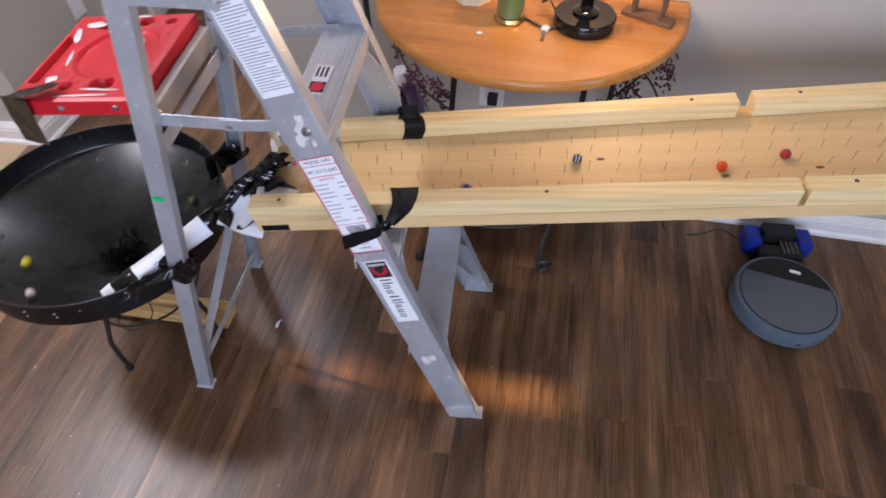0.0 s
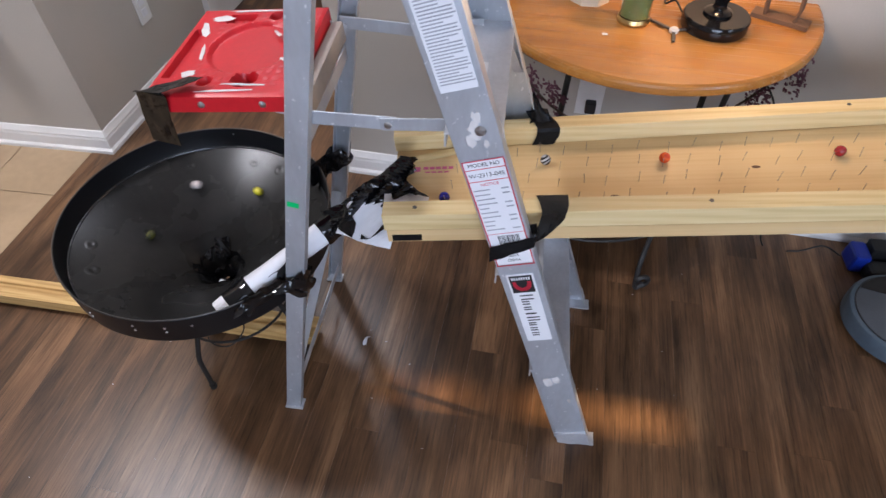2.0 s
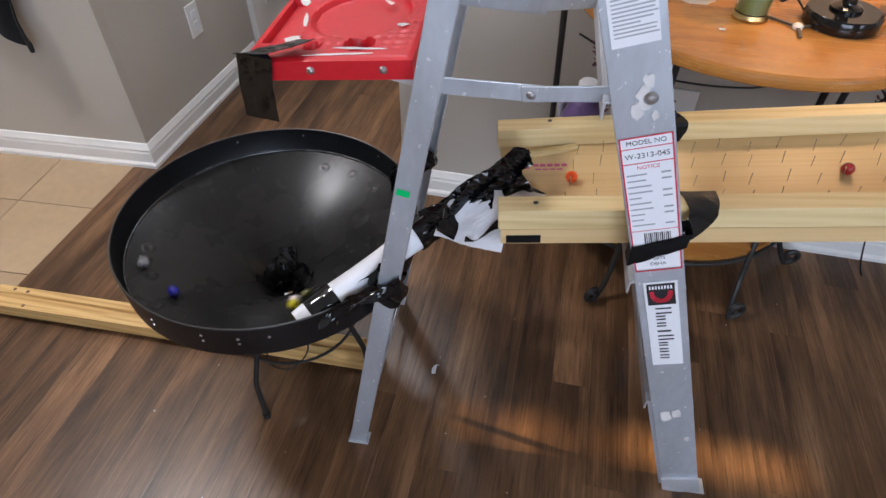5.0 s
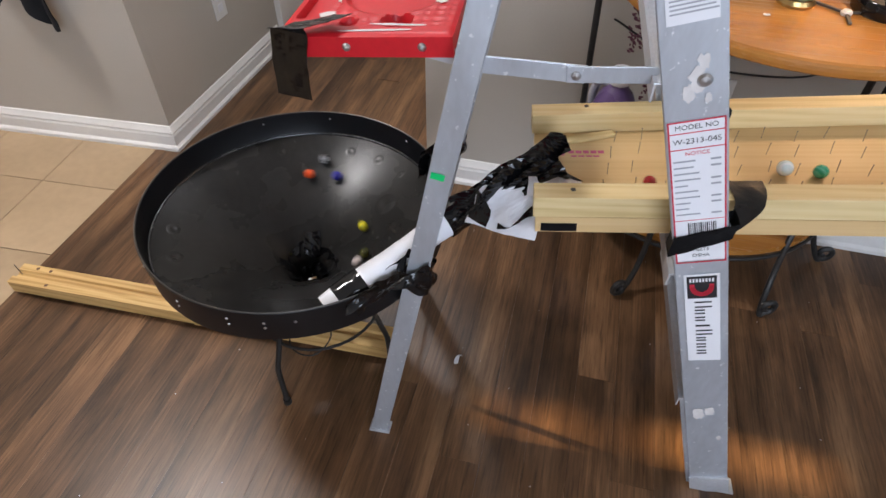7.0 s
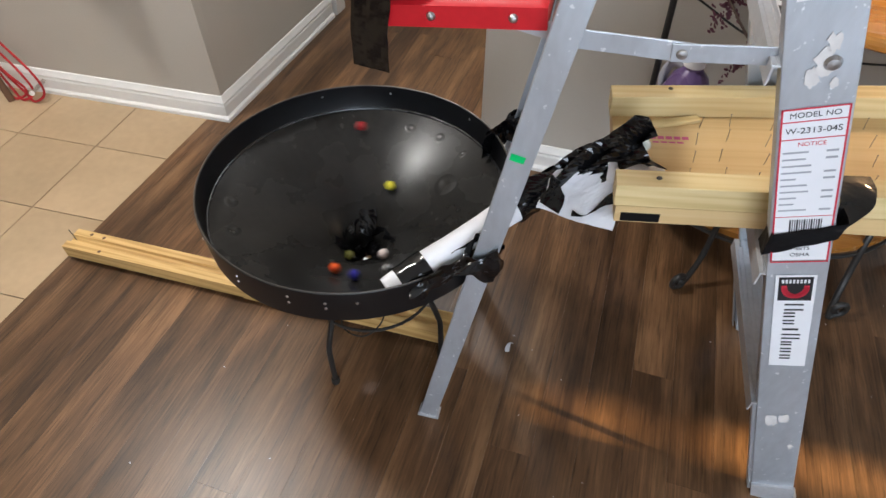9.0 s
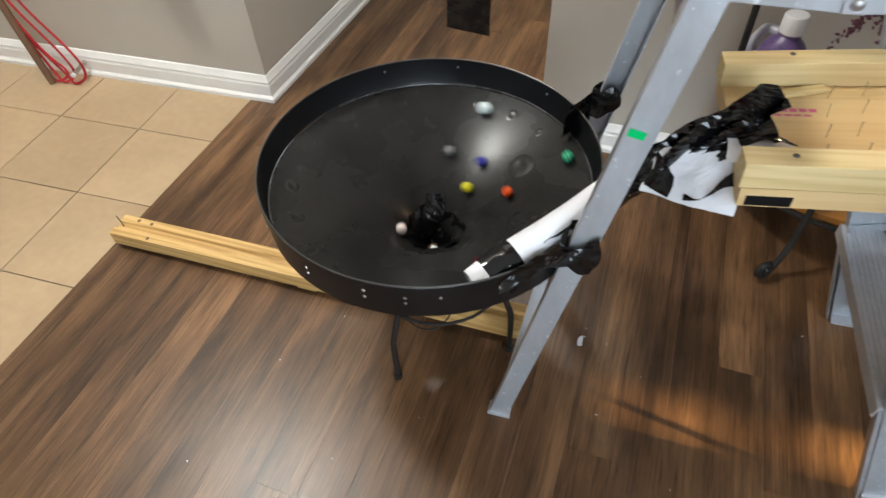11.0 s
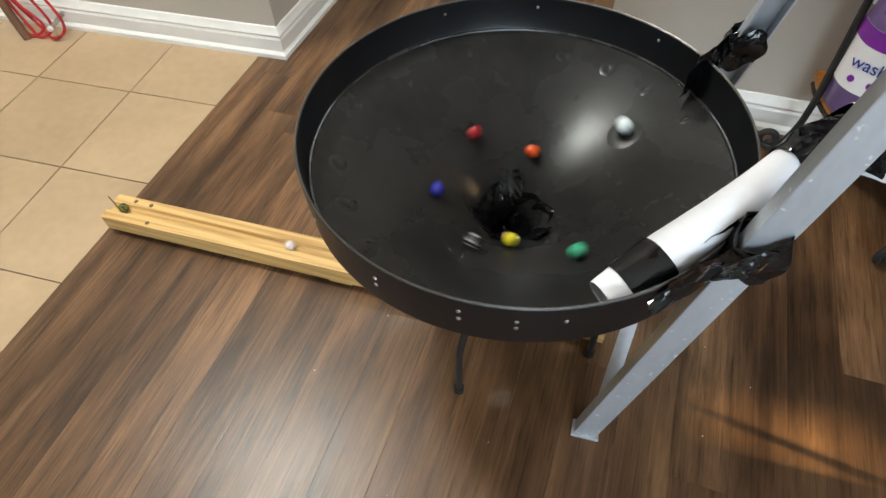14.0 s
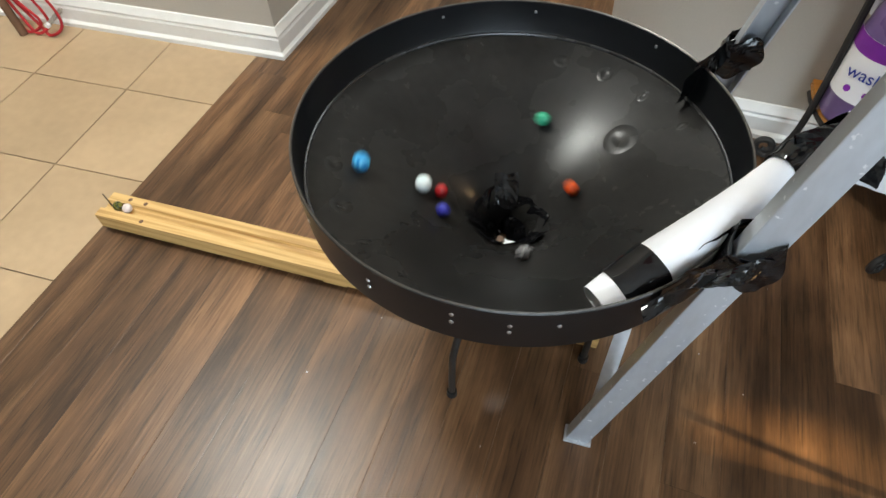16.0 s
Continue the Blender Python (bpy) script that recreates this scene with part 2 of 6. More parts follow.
def part(name, bm, material, parent=None, label="", at=None, smooth=False):
    me = bpy.data.meshes.new(name)
    bm.normal_update()
    if smooth:
        for f in bm.faces:
            f.smooth = True
    bm.to_mesh(me)
    bm.free()
    me.materials.append(material)
    ob = new(name, me)
    if parent:
        ob.parent = parent
    if at is not None:
        ob.matrix_basis = at
    if label:
        ob["label"] = label
    if smooth:
        me.set_sharp_from_angle(angle=radians(38))
    return ob


def thing(name, at, label, category, group="", kind=""):
    ob = new(name)
    ob.matrix_basis = at
    return tagged(ob, label, category, group, kind)


def add_box(bm, size, centre=(0, 0, 0), m=None, bevel=0.0):
    b = bmesh.new()
    bmesh.ops.create_cube(b, size=1, matrix=Matrix.Translation(centre) @ Matrix.Diagonal((*size, 1)))
    if bevel:
        bmesh.ops.bevel(b, geom=b.edges[:], offset=bevel, segments=2, affect="EDGES", profile=0.6)
    if m is not None:
        b.transform(m)
    join(bm, b)
    return bm


def join(bm, b):
    me = bpy.data.meshes.new("tmp")
    b.to_mesh(me)
    b.free()
    bm.from_mesh(me)
    bpy.data.meshes.remove(me)


def boxed(size, centre=(0, 0, 0), m=None, bevel=0.0):
    return add_box(bmesh.new(), size, centre, m, bevel)


def along(p, q, side=(0, 1, 0)):
    """A frame at p whose x axis runs to q and whose y axis lies near side; and the length."""
    p, q = Vector(p), Vector(q)
    x = (q - p).normalized()
    z = x.cross(Vector(side)).normalized()
    y = z.cross(x)
    return Matrix((x, y, z)).transposed().to_4x4(), (q - p).length, p


def beam(p, q, wide, thick, side=(0, 1, 0), bevel=0.0, bm=None):
    """A bar from p to q, wide along the side direction, thick across it."""
    r, length, p = along(p, q, side)
    return add_box(bm or bmesh.new(), (length, wide, thick), (length / 2, 0, 0), Matrix.Translation(p) @ r, bevel)


def lathe(profile, seg=48, bm=None, close=False):
    bm = bm or bmesh.new()
    rings = []
    for r, z in profile:
        if r < 1e-6:
            rings.append([bm.verts.new((0, 0, z))])
        else:
            rings.append([bm.verts.new((r * math.cos(a), r * math.sin(a), z)) for a in (2 * math.pi * i / seg for i in range(seg))])
    pairs = list(zip(rings, rings[1:]))
    if close:
        pairs.append((rings[-1], rings[0]))
    for a, b in pairs:
        for i in range(seg):
            j = (i + 1) % seg
            if len(a) == 1 and len(b) > 1:
                bm.faces.new((a[0], b[j], b[i]))
            elif len(b) == 1 and len(a) > 1:
                bm.faces.new((a[i], a[j], b[0]))
            elif len(a) > 1:
                bm.faces.new((a[i], a[j], b[j], b[i]))
    bmesh.ops.recalc_face_normals(bm, faces=bm.faces[:])
    return bm


def sweep(points, radius, seg=8, bm=None, taper=None):
    bm = bm or bmesh.new()
    pts = [Vector(p) for p in points]
    rings, up = [], Vector((0.13, 0.2, 1)).normalized()
    for i, p in enumerate(pts):
        d = (pts[min(i + 1, len(pts) - 1)] - pts[max(i - 1, 0)]).normalized()
        u = (up - d * up.dot(d))
        if u.length < 0.1:
            u = Vector((1, 0, 0)) - d * d.x
        u.normalize()
        up = u
        v = d.cross(u)
        r = radius * (taper(i / (len(pts) - 1)) if taper else 1)
        rings.append([bm.verts.new(p + r * (math.cos(a) * u + math.sin(a) * v)) for a in (2 * math.pi * k / seg for k in range(seg))])
    for a, b in zip(rings, rings[1:]):
        for i in range(seg):
            j = (i + 1) % seg
            bm.faces.new((a[i], b[i], b[j], a[j]))
    bm.faces.new(rings[0])
    bm.faces.new(reversed(rings[-1]))
    bmesh.ops.recalc_face_normals(bm, faces=bm.faces[:])
    return bm


def smooth_path(points, n=6):
    """A Catmull-Rom curve through the points."""
    p = [Vector(q) for q in points]
    p = [2 * p[0] - p[1]] + p + [2 * p[-1] - p[-2]]
    out = []
    for i in range(1, len(p) - 2):
        for k in range(n):
            t = k / n
            a, b, c, d = p[i - 1:i + 3]
            out.append(0.5 * ((2 * b) + (c - a) * t + (2 * a - 5 * b + 4 * c - d) * t * t + (3 * b - a - 3 * c + d) * t ** 3))
    return out + [p[-2]]


def sheet(f, nu, nv, thick=0.0004):
    """A thin sheet with the surface f(u, v), u and v from 0 to 1, closed all round."""
    bm = bmesh.new()
    top = [[bm.verts.new(f(i / nu, j / nv)) for j in range(nv + 1)] for i in range(nu + 1)]
    for i in range(nu):
        for j in range(nv):
            bm.faces.new((top[i][j], top[i + 1][j], top[i + 1][j + 1], top[i][j + 1]))
    bm.normal_update()
    low = [[bm.verts.new(v.co - v.normal * thick) for v in row] for row in top]
    for i in range(nu):
        for j in range(nv):
            bm.faces.new((low[i][j], low[i][j + 1], low[i + 1][j + 1], low[i + 1][j]))
    rim = [(i, 0) for i in range(nu)] + [(nu, j) for j in range(nv)] + [(i, nv) for i in range(nu, 0, -1)] + [(0, j) for j in range(nv, 0, -1)]
    for (i, j), (k, m) in zip(rim, rim[1:] + rim[:1]):
        bm.faces.new((top[i][j], low[i][j], low[k][m], top[k][m]))
    return bm


def crumple(p, amount, scale=40.0, seed=0.0, folds=0.4):
    q = Vector(p) * scale + Vector((seed, seed * 1.7, -seed))
    k = q * 2.6
    fold = Vector((abs(noise.noise(k)), abs(noise.noise(k + Vector((4, 2, 8)))), abs(noise.noise(k + Vector((6, 1, 3))))))
    return Vector(p) + Vector((noise.noise(q), noise.noise(q + Vector((7, 3, 1))), noise.noise(q + Vector((1, 9, 5))))) * amount + fold * (amount * folds)


def prism(outline, z0, z1, bm=None):
    """An upright prism over an outline of (x, y)."""
    bm = bm or bmesh.new()
    lo = [bm.verts.new((x, y, z0)) for x, y in outline]
    hi = [bm.verts.new((x, y, z1)) for x, y in outline]
    k = len(outline)
    bm.faces.new(list(reversed(lo)))
    bm.faces.new(hi)
    for i in range(k):
        j = (i + 1) % k
        bm.faces.new((lo[i], lo[j], hi[j], hi[i]))
    bmesh.ops.recalc_face_normals(bm, faces=bm.faces[:])
    return bm


def letters(text, size, material, parent, at, name="lettering"):
    cu = bpy.data.curves.new(name, "FONT")
    cu.body, cu.size, cu.align_x, cu.align_y, cu.extrude = text, size, "CENTER", "CENTER", 0.0001
    cu.materials.append(material)
    ob = new(name, cu)
    ob.parent = parent
    ob.matrix_basis = at
    return ob


# ---- setting ----
BORDER = lambda y: -1.005 + 0.066 * (y - 0.888)  # line between planks and tiles
SOUTH, EAST, WEST, NORTH_END, HIGH = -2.62, 3.2, -3.3, 2.55, 2.75


def build_shell():
    bm = boxed((EAST - WEST + 0.4, NORTH_END - SOUTH + 0.6, 0.12), ((EAST + WEST) / 2, (NORTH_END + SOUTH) / 2, -0.07))
    tagged(part("subfloor", bm, GROUT), "grey grout bed under planks and tiles", "floor", kind="structure")
    bm = boxed((EAST - WEST + 0.4, NORTH_END - SOUTH + 0.6, 0.12), ((EAST + WEST) / 2, (NORTH_END + SOUTH) / 2, HIGH + 0.06))
    tagged(part("ceiling", bm, CEIL), "plain white painted ceiling", "ceiling", kind="structure")
    wall = lambda name, size, centre, m=None: tagged(part(name, boxed(size, centre, m), WALL), "greige painted plaster wall", "wall", kind="structure")
    # wall behind the tiles, its corner, and the hallway side
    wall("wall_north_west", (abs(WEST) - 0.945, 0.12, HIGH), ((WEST - 0.945) / 2, 0.965, HIGH / 2))
    turn = math.degrees(math.atan2(0.085, 1))
    at = pose(-0.948, 0.906, 0, 0, 0, -turn)
    ob = wall("wall_hall_west", (0.12, 0.92, HIGH), (-0.06, 0.46, HIGH / 2))
    ob.matrix_basis = at
    ob2 = wall("wall_hall_west_over_door", (0.12, 0.72, HIGH - 2.05), (-0.06, 1.28, 2.05 + (HIGH - 2.05) / 2))
    ob2.matrix_basis = at
    wall("wall_hall_end", (1.4, 0.12, HIGH), (-0.35, 2.53, HIGH / 2))
    # wall behind the table, running east
    at_e = pose(-0.062, 0.928, 0, 0, 0, -4.1)
    ob = wall("wall_north_east", (3.5, 0.12, HIGH), (1.75, 0.06, HIGH / 2))
    ob.matrix_basis = at_e
    ob = wall("wall_hall_east", (0.11, 1.68, HIGH), (-0.0, 0.0, 0))
    ob.matrix_basis = pose(0.0, 1.80, HIGH / 2)
    wall("wall_west", (0.12, 3.7, HIGH), (WEST, -0.82, HIGH / 2))
    # east wall leaves an unseen slit, added to shape the sun's floor patches
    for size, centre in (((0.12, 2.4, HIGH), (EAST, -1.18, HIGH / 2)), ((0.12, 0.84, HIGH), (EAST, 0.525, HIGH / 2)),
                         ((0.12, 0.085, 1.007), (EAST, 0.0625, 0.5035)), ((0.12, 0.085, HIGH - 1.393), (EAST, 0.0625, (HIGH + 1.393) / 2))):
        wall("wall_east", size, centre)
    slit = tagged(new("sun_slit"), "unseen slit in the east wall that shapes the sun patches", "window", kind="structure")
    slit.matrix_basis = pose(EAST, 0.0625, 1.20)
    # bar added to split the sunbeam into two patches
    part("slit_bar", boxed((0.012, 0.085, 0.060), (0, 0, 0.041)), WHITE, slit)
    # south wall with the window opening
    for size, centre in (((3.2, 0.12, HIGH), (-1.7, SOUTH, HIGH / 2)), ((1.35, 0.12, HIGH), (2.53, SOUTH, HIGH / 2)),
                         ((1.75, 0.12, 0.9), (0.975, SOUTH, 0.45)), ((1.75, 0.12, HIGH - 2.20), (0.975, SOUTH, (HIGH + 2.20) / 2))):
        wall("wall_south", size, centre)
    win = tagged(new("window_1"), "white framed window in the south wall", "window", kind="structure")
    win.matrix_basis = pose(0.975, SOUTH, 1.55)
    for w, h, x, z in ((1.75, 0.05, 0, 0.625), (1.75, 0.05, 0, -0.625), (0.05, 1.2, -0.85, 0), (0.05, 1.2, 0.85, 0), (0.04, 1.2, 0, 0)):
        part("window_frame", boxed((w, 0.09, h), (x, 0, z)), WHITE, win)
    pane = part("pane", boxed((1.7, 0.006, 1.2)), GLASS, win)
    pane.visible_shadow = False


def baseboard(name, at, length, mitre=(0.0, 0.0)):
    """A moulded baseboard: x along the wall, +y into the room is negative y."""
    prof = [(0, 0), (-0.022, 0), (-0.022, 0.012), (-0.014, 0.02), (-0.014, 0.055), (-0.011, 0.062), (-0.013, 0.068), (-0.008, 0.078), (-0.004, 0.088), (0, 0.09)]
    bm = bmesh.new()
    a = [bm.verts.new((mitre[0] * y, y, z)) for y, z in prof]
    b = [bm.verts.new((length - mitre[1] * y, y, z)) for y, z in prof]
    for i in range(len(prof)):
        j = (i + 1) % len(prof)
        bm.faces.new((a[i], b[i], b[j], a[j]))
    bm.faces.new(a)
    bm.faces.new(list(reversed(b)))
    bmesh.ops.recalc_face_normals(bm, faces=bm.faces[:])
    ob = part(name, bm, WHITE)
    ob.matrix_basis = at
    return tagged(ob, "white moulded baseboard along the wall", "baseboard", kind="structure")


def build_trim():
    turn = math.degrees(math.atan2(0.085, 1))
    baseboard("baseboard_north_west", pose(WEST + 0.06, 0.905, 0), -0.947 - (WEST + 0.06), (0.0, 0.919))
    baseboard("baseboard_hall_west", pose(-0.947, 0.905, 0, 0, 0, 90 - turn), 0.795, (0.919, 0.0))
    baseboard("baseboard_north_east", pose(-0.062, 0.926, 0, 0, 0, -4.1), 3.3)
    baseboard("baseboard_hall_end", pose(-0.9, 2.468, 0), 0.845)
    # casing and door of the hallway
    at = pose(-0.948, 0.906, 0, 0, 0, -turn)
    casing = tagged(new("trim_door_casing"), "white painted door casing", "trim", kind="structure")
    casing.matrix_basis = at
    for y in (0.85, 1.67):
        part("jamb", boxed((0.03, 0.075, 2.1), (0.012, y, 1.05), bevel=0.004), WHITE, casing)
    part("head", boxed((0.03, 0.9, 0.075), (0.012, 1.26, 2.138), bevel=0.004), WHITE, casing)
    door = tagged(new("door_1"), "white panelled interior door, closed, gap beneath", "door", kind="structure")
    door.matrix_basis = at
    part("door_leaf", boxed((0.036, 0.74, 2.02), (-0.02, 1.26, 1.025), bevel=0.003), WHITE, door)
    for z, h in ((0.45, 0.55), (1.45, 0.95)):
        for y in (1.09, 1.43):
            part("panel", boxed((0.012, 0.24, h), (0.001, y, z), bevel=0.005), WHITE, door)
    part("knob", lathe([(0, 0.05), (0.02, 0.045), (0.026, 0.03), (0.012, 0.016), (0.02, 0.0)], 16), STEEL, door, "brushed door knob", pose(0.0, 0.96, 0.95, 0, 90, 0))
    rug = sheet(lambda u, v: crumple((-0.62 + 0.5 * u, 2.20 + 0.2 * v, 0.012), 0.004, 9), 14, 8, 0.008)
    tagged(part("door_mat", rug, RUG), "dark brown woven mat on the hallway floor", "mat")
    # outlet on the hallway wall
    plate = thing("wall_outlet", at @ pose(0.002, 0.435, 0.335), "white plastic wall outlet plate", "outlet")
    part("plate", boxed((0.006, 0.07, 0.115), (0.003, 0, 0), bevel=0.002), WHITE, plate)
    for z in (-0.02, 0.02):
        part("socket", boxed((0.003, 0.03, 0.026), (0.0065, 0, z), bevel=0.001), LABEL, plate)
    # door stop on the baseboard
    stop = thing("door_stop", pose(-1.64, 0.887, 0.055), "spring door stop screwed to the baseboard", "door stop")
    helix = [(0.006 * math.cos(k * 0.9), -0.003 - 0.0009 * k, 0.006 * math.sin(k * 0.9) - 0.00015 * k) for k in range(70)]
    part("spring", sweep(helix, 0.0016, 6), SPRING, stop)
    part("tip", lathe([(0, 0), (0.008, 0.001), (0.008, 0.010), (0, 0.012)], 12), LABEL, stop, "", pose(0, -0.066, -0.011, 90, 0, 0))


# ---- ladder ----
FRONT = lambda z, y=0: Vector((0.730 - 0.322 * z, y, z))
BACK = lambda z, y=0: Vector((0.018 + 0.184 * z, y, z))
NEAR = lambda z: 0.004 + 0.05 * z
FAR = lambda z: 0.442 - 0.06 * z


def channel(p, q, wide, deep, wall, inward):
    """A C section from p to q: its web lies across x, its flanges point to inward (+1 or -1 in y)."""
    bm = bmesh.new()
    r, length, p = along(p, q, (0, 1, 0))
    m = Matrix.Translation(p) @ r
    h, d, w, c = wide / 2, deep * inward, wall * inward, 0.0012
    sec = [(0, -h + c), (0.3 * w, -h), (d, -h), (d, -h + wall), (w, -h + wall), (w, h - wall), (d, h - wall), (d, h), (0.3 * w, h), (0, h - c)]
    a = [bm.verts.new(m @ Vector((0, y, z))) for y, z in sec]
    b = [bm.verts.new(m @ Vector((length, y, z))) for y, z in sec]
    for i in range(len(sec)):
        k = (i + 1) % len(sec)
        bm.faces.new((a[i], b[i], b[k], a[k]))
    bm.faces.new(a)
    bm.faces.new(list(reversed(b)))
    bmesh.ops.recalc_face_normals(bm, faces=bm.faces[:])
    return bm


def build_ladder():
    lad = thing("step_ladder", pose(0, 0, 0), "worn aluminium four-foot step ladder, open, with paint spots", "ladder")
    pt = lambda f, g, z: f(z, g(z))
    for g, s, nm in ((NEAR, 1, "near"), (FAR, -1, "far")):
        part("front_rail", channel(pt(FRONT, g, 0.005), pt(FRONT, g, 1.14), 0.072, 0.026, 0.0025, s), ALU, lad)
        part("rear_leg", channel(pt(BACK, g, 0.005), pt(BACK, g, 1.12), 0.036, 0.022, 0.0025, s), ALU, lad)
        # shoes
        f0, f1 = pt(FRONT, g, 0.0), pt(FRONT, g, 0.05)
        part("foot", beam(f0 + Vector((0, -0.002 * s, 0.001)), f1 + Vector((0, -0.002 * s, 0)), 0.006, 0.075, (0, 1, 0), 0.001), ALU_WORN, lad)
        part("foot", boxed((0.085, 0.034, 0.004), (0.735, g(0) + 0.014 * s, 0.003), bevel=0.001), ALU_WORN, lad)
        part("foot", boxed((0.046, 0.03, 0.004), (0.020, g(0) + 0.011 * s, 0.003), bevel=0.001), ALU_WORN, lad)
        # inner reinforcing leg with its stepped top, and the diagonal brace
        part("leg_reinforcement", channel(pt(FRONT, g, 0.02) + Vector((-0.004, 0.004 * s, 0)), pt(FRONT, g, 0.30) + Vector((-0.004, 0.004 * s, 0)), 0.078, 0.020, 0.002, s), ALU, lad)
        a = FRONT(0.06, g(0.06) + 0.02 * s)
        b = FRONT(0.285, (g(0.06) + 0.13 * s))
        part("diagonal_brace", beam(a, b, 0.003, 0.018, (0, 0, 1)), ALU_WORN, lad)
    # treads
    for z in (0.29, 0.585, 0.88):
        c = FRONT(z)
        y0, y1 = NEAR(z) + 0.004, FAR(z) - 0.004
        bm = boxed((0.086, y1 - y0, 0.003), (c.x - 0.004, (y0 + y1) / 2, z), bevel=0.001)
        add_box(bm, (0.003, y1 - y0, 0.030), (c.x + 0.037, (y0 + y1) / 2, z - 0.015), bevel=0.001)
        add_box(bm, (0.003, y1 - y0, 0.024), (c.x - 0.045, (y0 + y1) / 2, z - 0.012), bevel=0.001)
        for k in range(9):
            add_box(bm, (0.003, y1 - y0 - 0.004, 0.0016), (c.x - 0.040 + 0.009 * k, (y0 + y1) / 2, z + 0.002))
        part("tread", bm, ALU_WORN, lad)
        for y in (y0 + 0.05, y1 - 0.05):
            s = 1 if y < 0.2 else -1
            part("tread_brace", beam((c.x + 0.03, y, z - 0.02), (c.x + 0.055, y - 0.05 * s, z - 0.10), 0.018, 0.002, (1, 0, 0)), ALU_WORN, lad)
    top = boxed((0.15, 0.37, 0.004), (0.30, 0.222, 1.165), bevel=0.002)
    for y in (0.04, 0.404):
        add_box(top, (0.15, 0.004, 0.07), (0.30, y, 1.13), bevel=0.001)
    for x in (0.225, 0.375):
        add_box(top, (0.004, 0.37, 0.05), (x, 0.222, 1.14), bevel=0.001)
    part("top_cap", top, ALU, lad)
    # rear braces
    for z0, z1 in ((0.10, 0.40),):
        part("rear_brace", beam(BACK(z0, NEAR(z0) + 0.02) - Vector((0.004, 0, 0)), BACK(z1, FAR(z1) - 0.02) - Vector((0.004, 0, 0)), 0.022, 0.003, (1, 0, 0)), ALU_WORN, lad)
        part("rear_brace", beam(BACK(z0 + 0.02, NEAR(z0) + 0.02) + Vector((0.012, 0, 0)), BACK(z0 - 0.02, FAR(z0) - 0.02) + Vector((0.012, 0, 0)), 0.0025, 0.022, (1, 0, 0)), ALU_WORN, lad)
    part("rear_bar", beam(BACK(0.80, NEAR(0.8) + 0.015), BACK(0.80, FAR(0.8) - 0.015), 0.0025, 0.03, (1, 0, 0)), ALU_WORN, lad)
    # spreaders
    for g, s in ((NEAR, 1), (FAR, -1)):
        y = g(0.88) + 0.028 * s
        mid = Vector((0.312, y + 0.006 * s, 0.868))
        part("spreader", beam(BACK(0.872, y) + Vector((-0.012, 0, 0)), mid + Vector((0.012, 0, 0)), 0.003, 0.024, (0, 1, 0), 0.001), ALU, lad)
        part("spreader", beam(mid - Vector((0.012, 0.004 * s, 0)), Vector((0.432, y - 0.004 * s, 0.884)), 0.003, 0.022, (0, 1, 0), 0.001), ALU, lad)
        part("rivet", lathe([(0, 0.005), (0.005, 0.004), (0.008, 0.0)], 14), STEEL, lad, "", pose(*(mid - Vector((0, 0.004 * s, 0))), 90 * s, 0, 0))
        r = FRONT(0.894, g(0.894) - 0.0016 * s)
        part("rivet", lathe([(0, 0.005), (0.006, 0.004), (0.009, 0.0)], 14), STEEL, lad, "", pose(r.x + 0.011, r.y, r.z, 90 * s, 0, 0))
    # stickers on the near front rail: local x down the rail, y across
    r, _, p = along(FRONT(1.14, NEAR(1.14)), FRONT(0, NEAR(0)), (0, 1, 0))
    rail = lambda d, off=0.0: Matrix.Translation(p) @ r @ Matrix.Translation((d, -0.0016, off)) @ pose(0, 0, 0, 90, 0, 0)
    # d runs down the rail from the top; local x of a sticker is down, y is across to the rear
    def sticker(name, d0, d1, half, label):
        return part(name, boxed((d1 - d0, 2 * half, 0.0004), ((d1 - d0) / 2, 0, 0)), LABEL, lad, label, rail(d0))
    long_label = sticker("warning_label", 0.0, 0.192, 0.027, "white warning label with fine print")
    for k in range(38):
        w = (0.047, 0.046, 0.049, 0.044, 0.030)[k % 5]
        part("print_line", boxed((0.0019, w, 0.0002), (0.006 + 0.0047 * k, -(0.05 - w) / 2 + 0.002, 0.0004)), GREYINK, long_label)
    notice = sticker("notice_label", 0.311, 0.540, 0.033, "white notice label with red border and barcode")
    for x, y, w, h in ((0.001, 0, 0.002, 0.066), (0.232, 0, 0.002, 0.066), (0.1165, 0.032, 0.233, 0.002), (0.1165, -0.032, 0.233, 0.002), (0.017, 0, 0.0014, 0.062), (0.040, 0, 0.0014, 0.062), (0.154, 0, 0.001, 0.062)):
        part("border", boxed((w, h, 0.0002), (x, y, 0.0004)), LABELRED, notice)
    letters("MODEL NO", 0.0095, INK, notice, pose(0.009, 0, 0.0006, 0, 0, 90))
    letters("W-2313-04S", 0.0108, INK, notice, pose(0.029, 0, 0.0006, 0, 0, 90))
    letters("NOTICE", 0.0078, LABELRED, notice, pose(0.047, 0, 0.0006, 0, 0, 90))
    for k in range(10):
        wide = (0.026, 0.024, 0.030, 0.031, 0.016, 0.028, 0.030, 0.018, 0.016, 0.030)[k]
        part("print_line", boxed((0.0024, wide, 0.0002), (0.058 + 0.0095 * k, -0.0285 + wide / 2, 0.0004)), GREYINK, notice)
        if k % 3 != 2:
            part("print_line", boxed((0.0028, 0.012, 0.0002), (0.058 + 0.0095 * k, 0.021, 0.0004)), GREYINK, notice)
    for k in range(14):
        part("barcode_bar", boxed((0.026, 0.0011 if k % 3 else 0.002, 0.0002), (0.172, -0.014 + 0.0026 * k, 0.0004)), INK, notice)
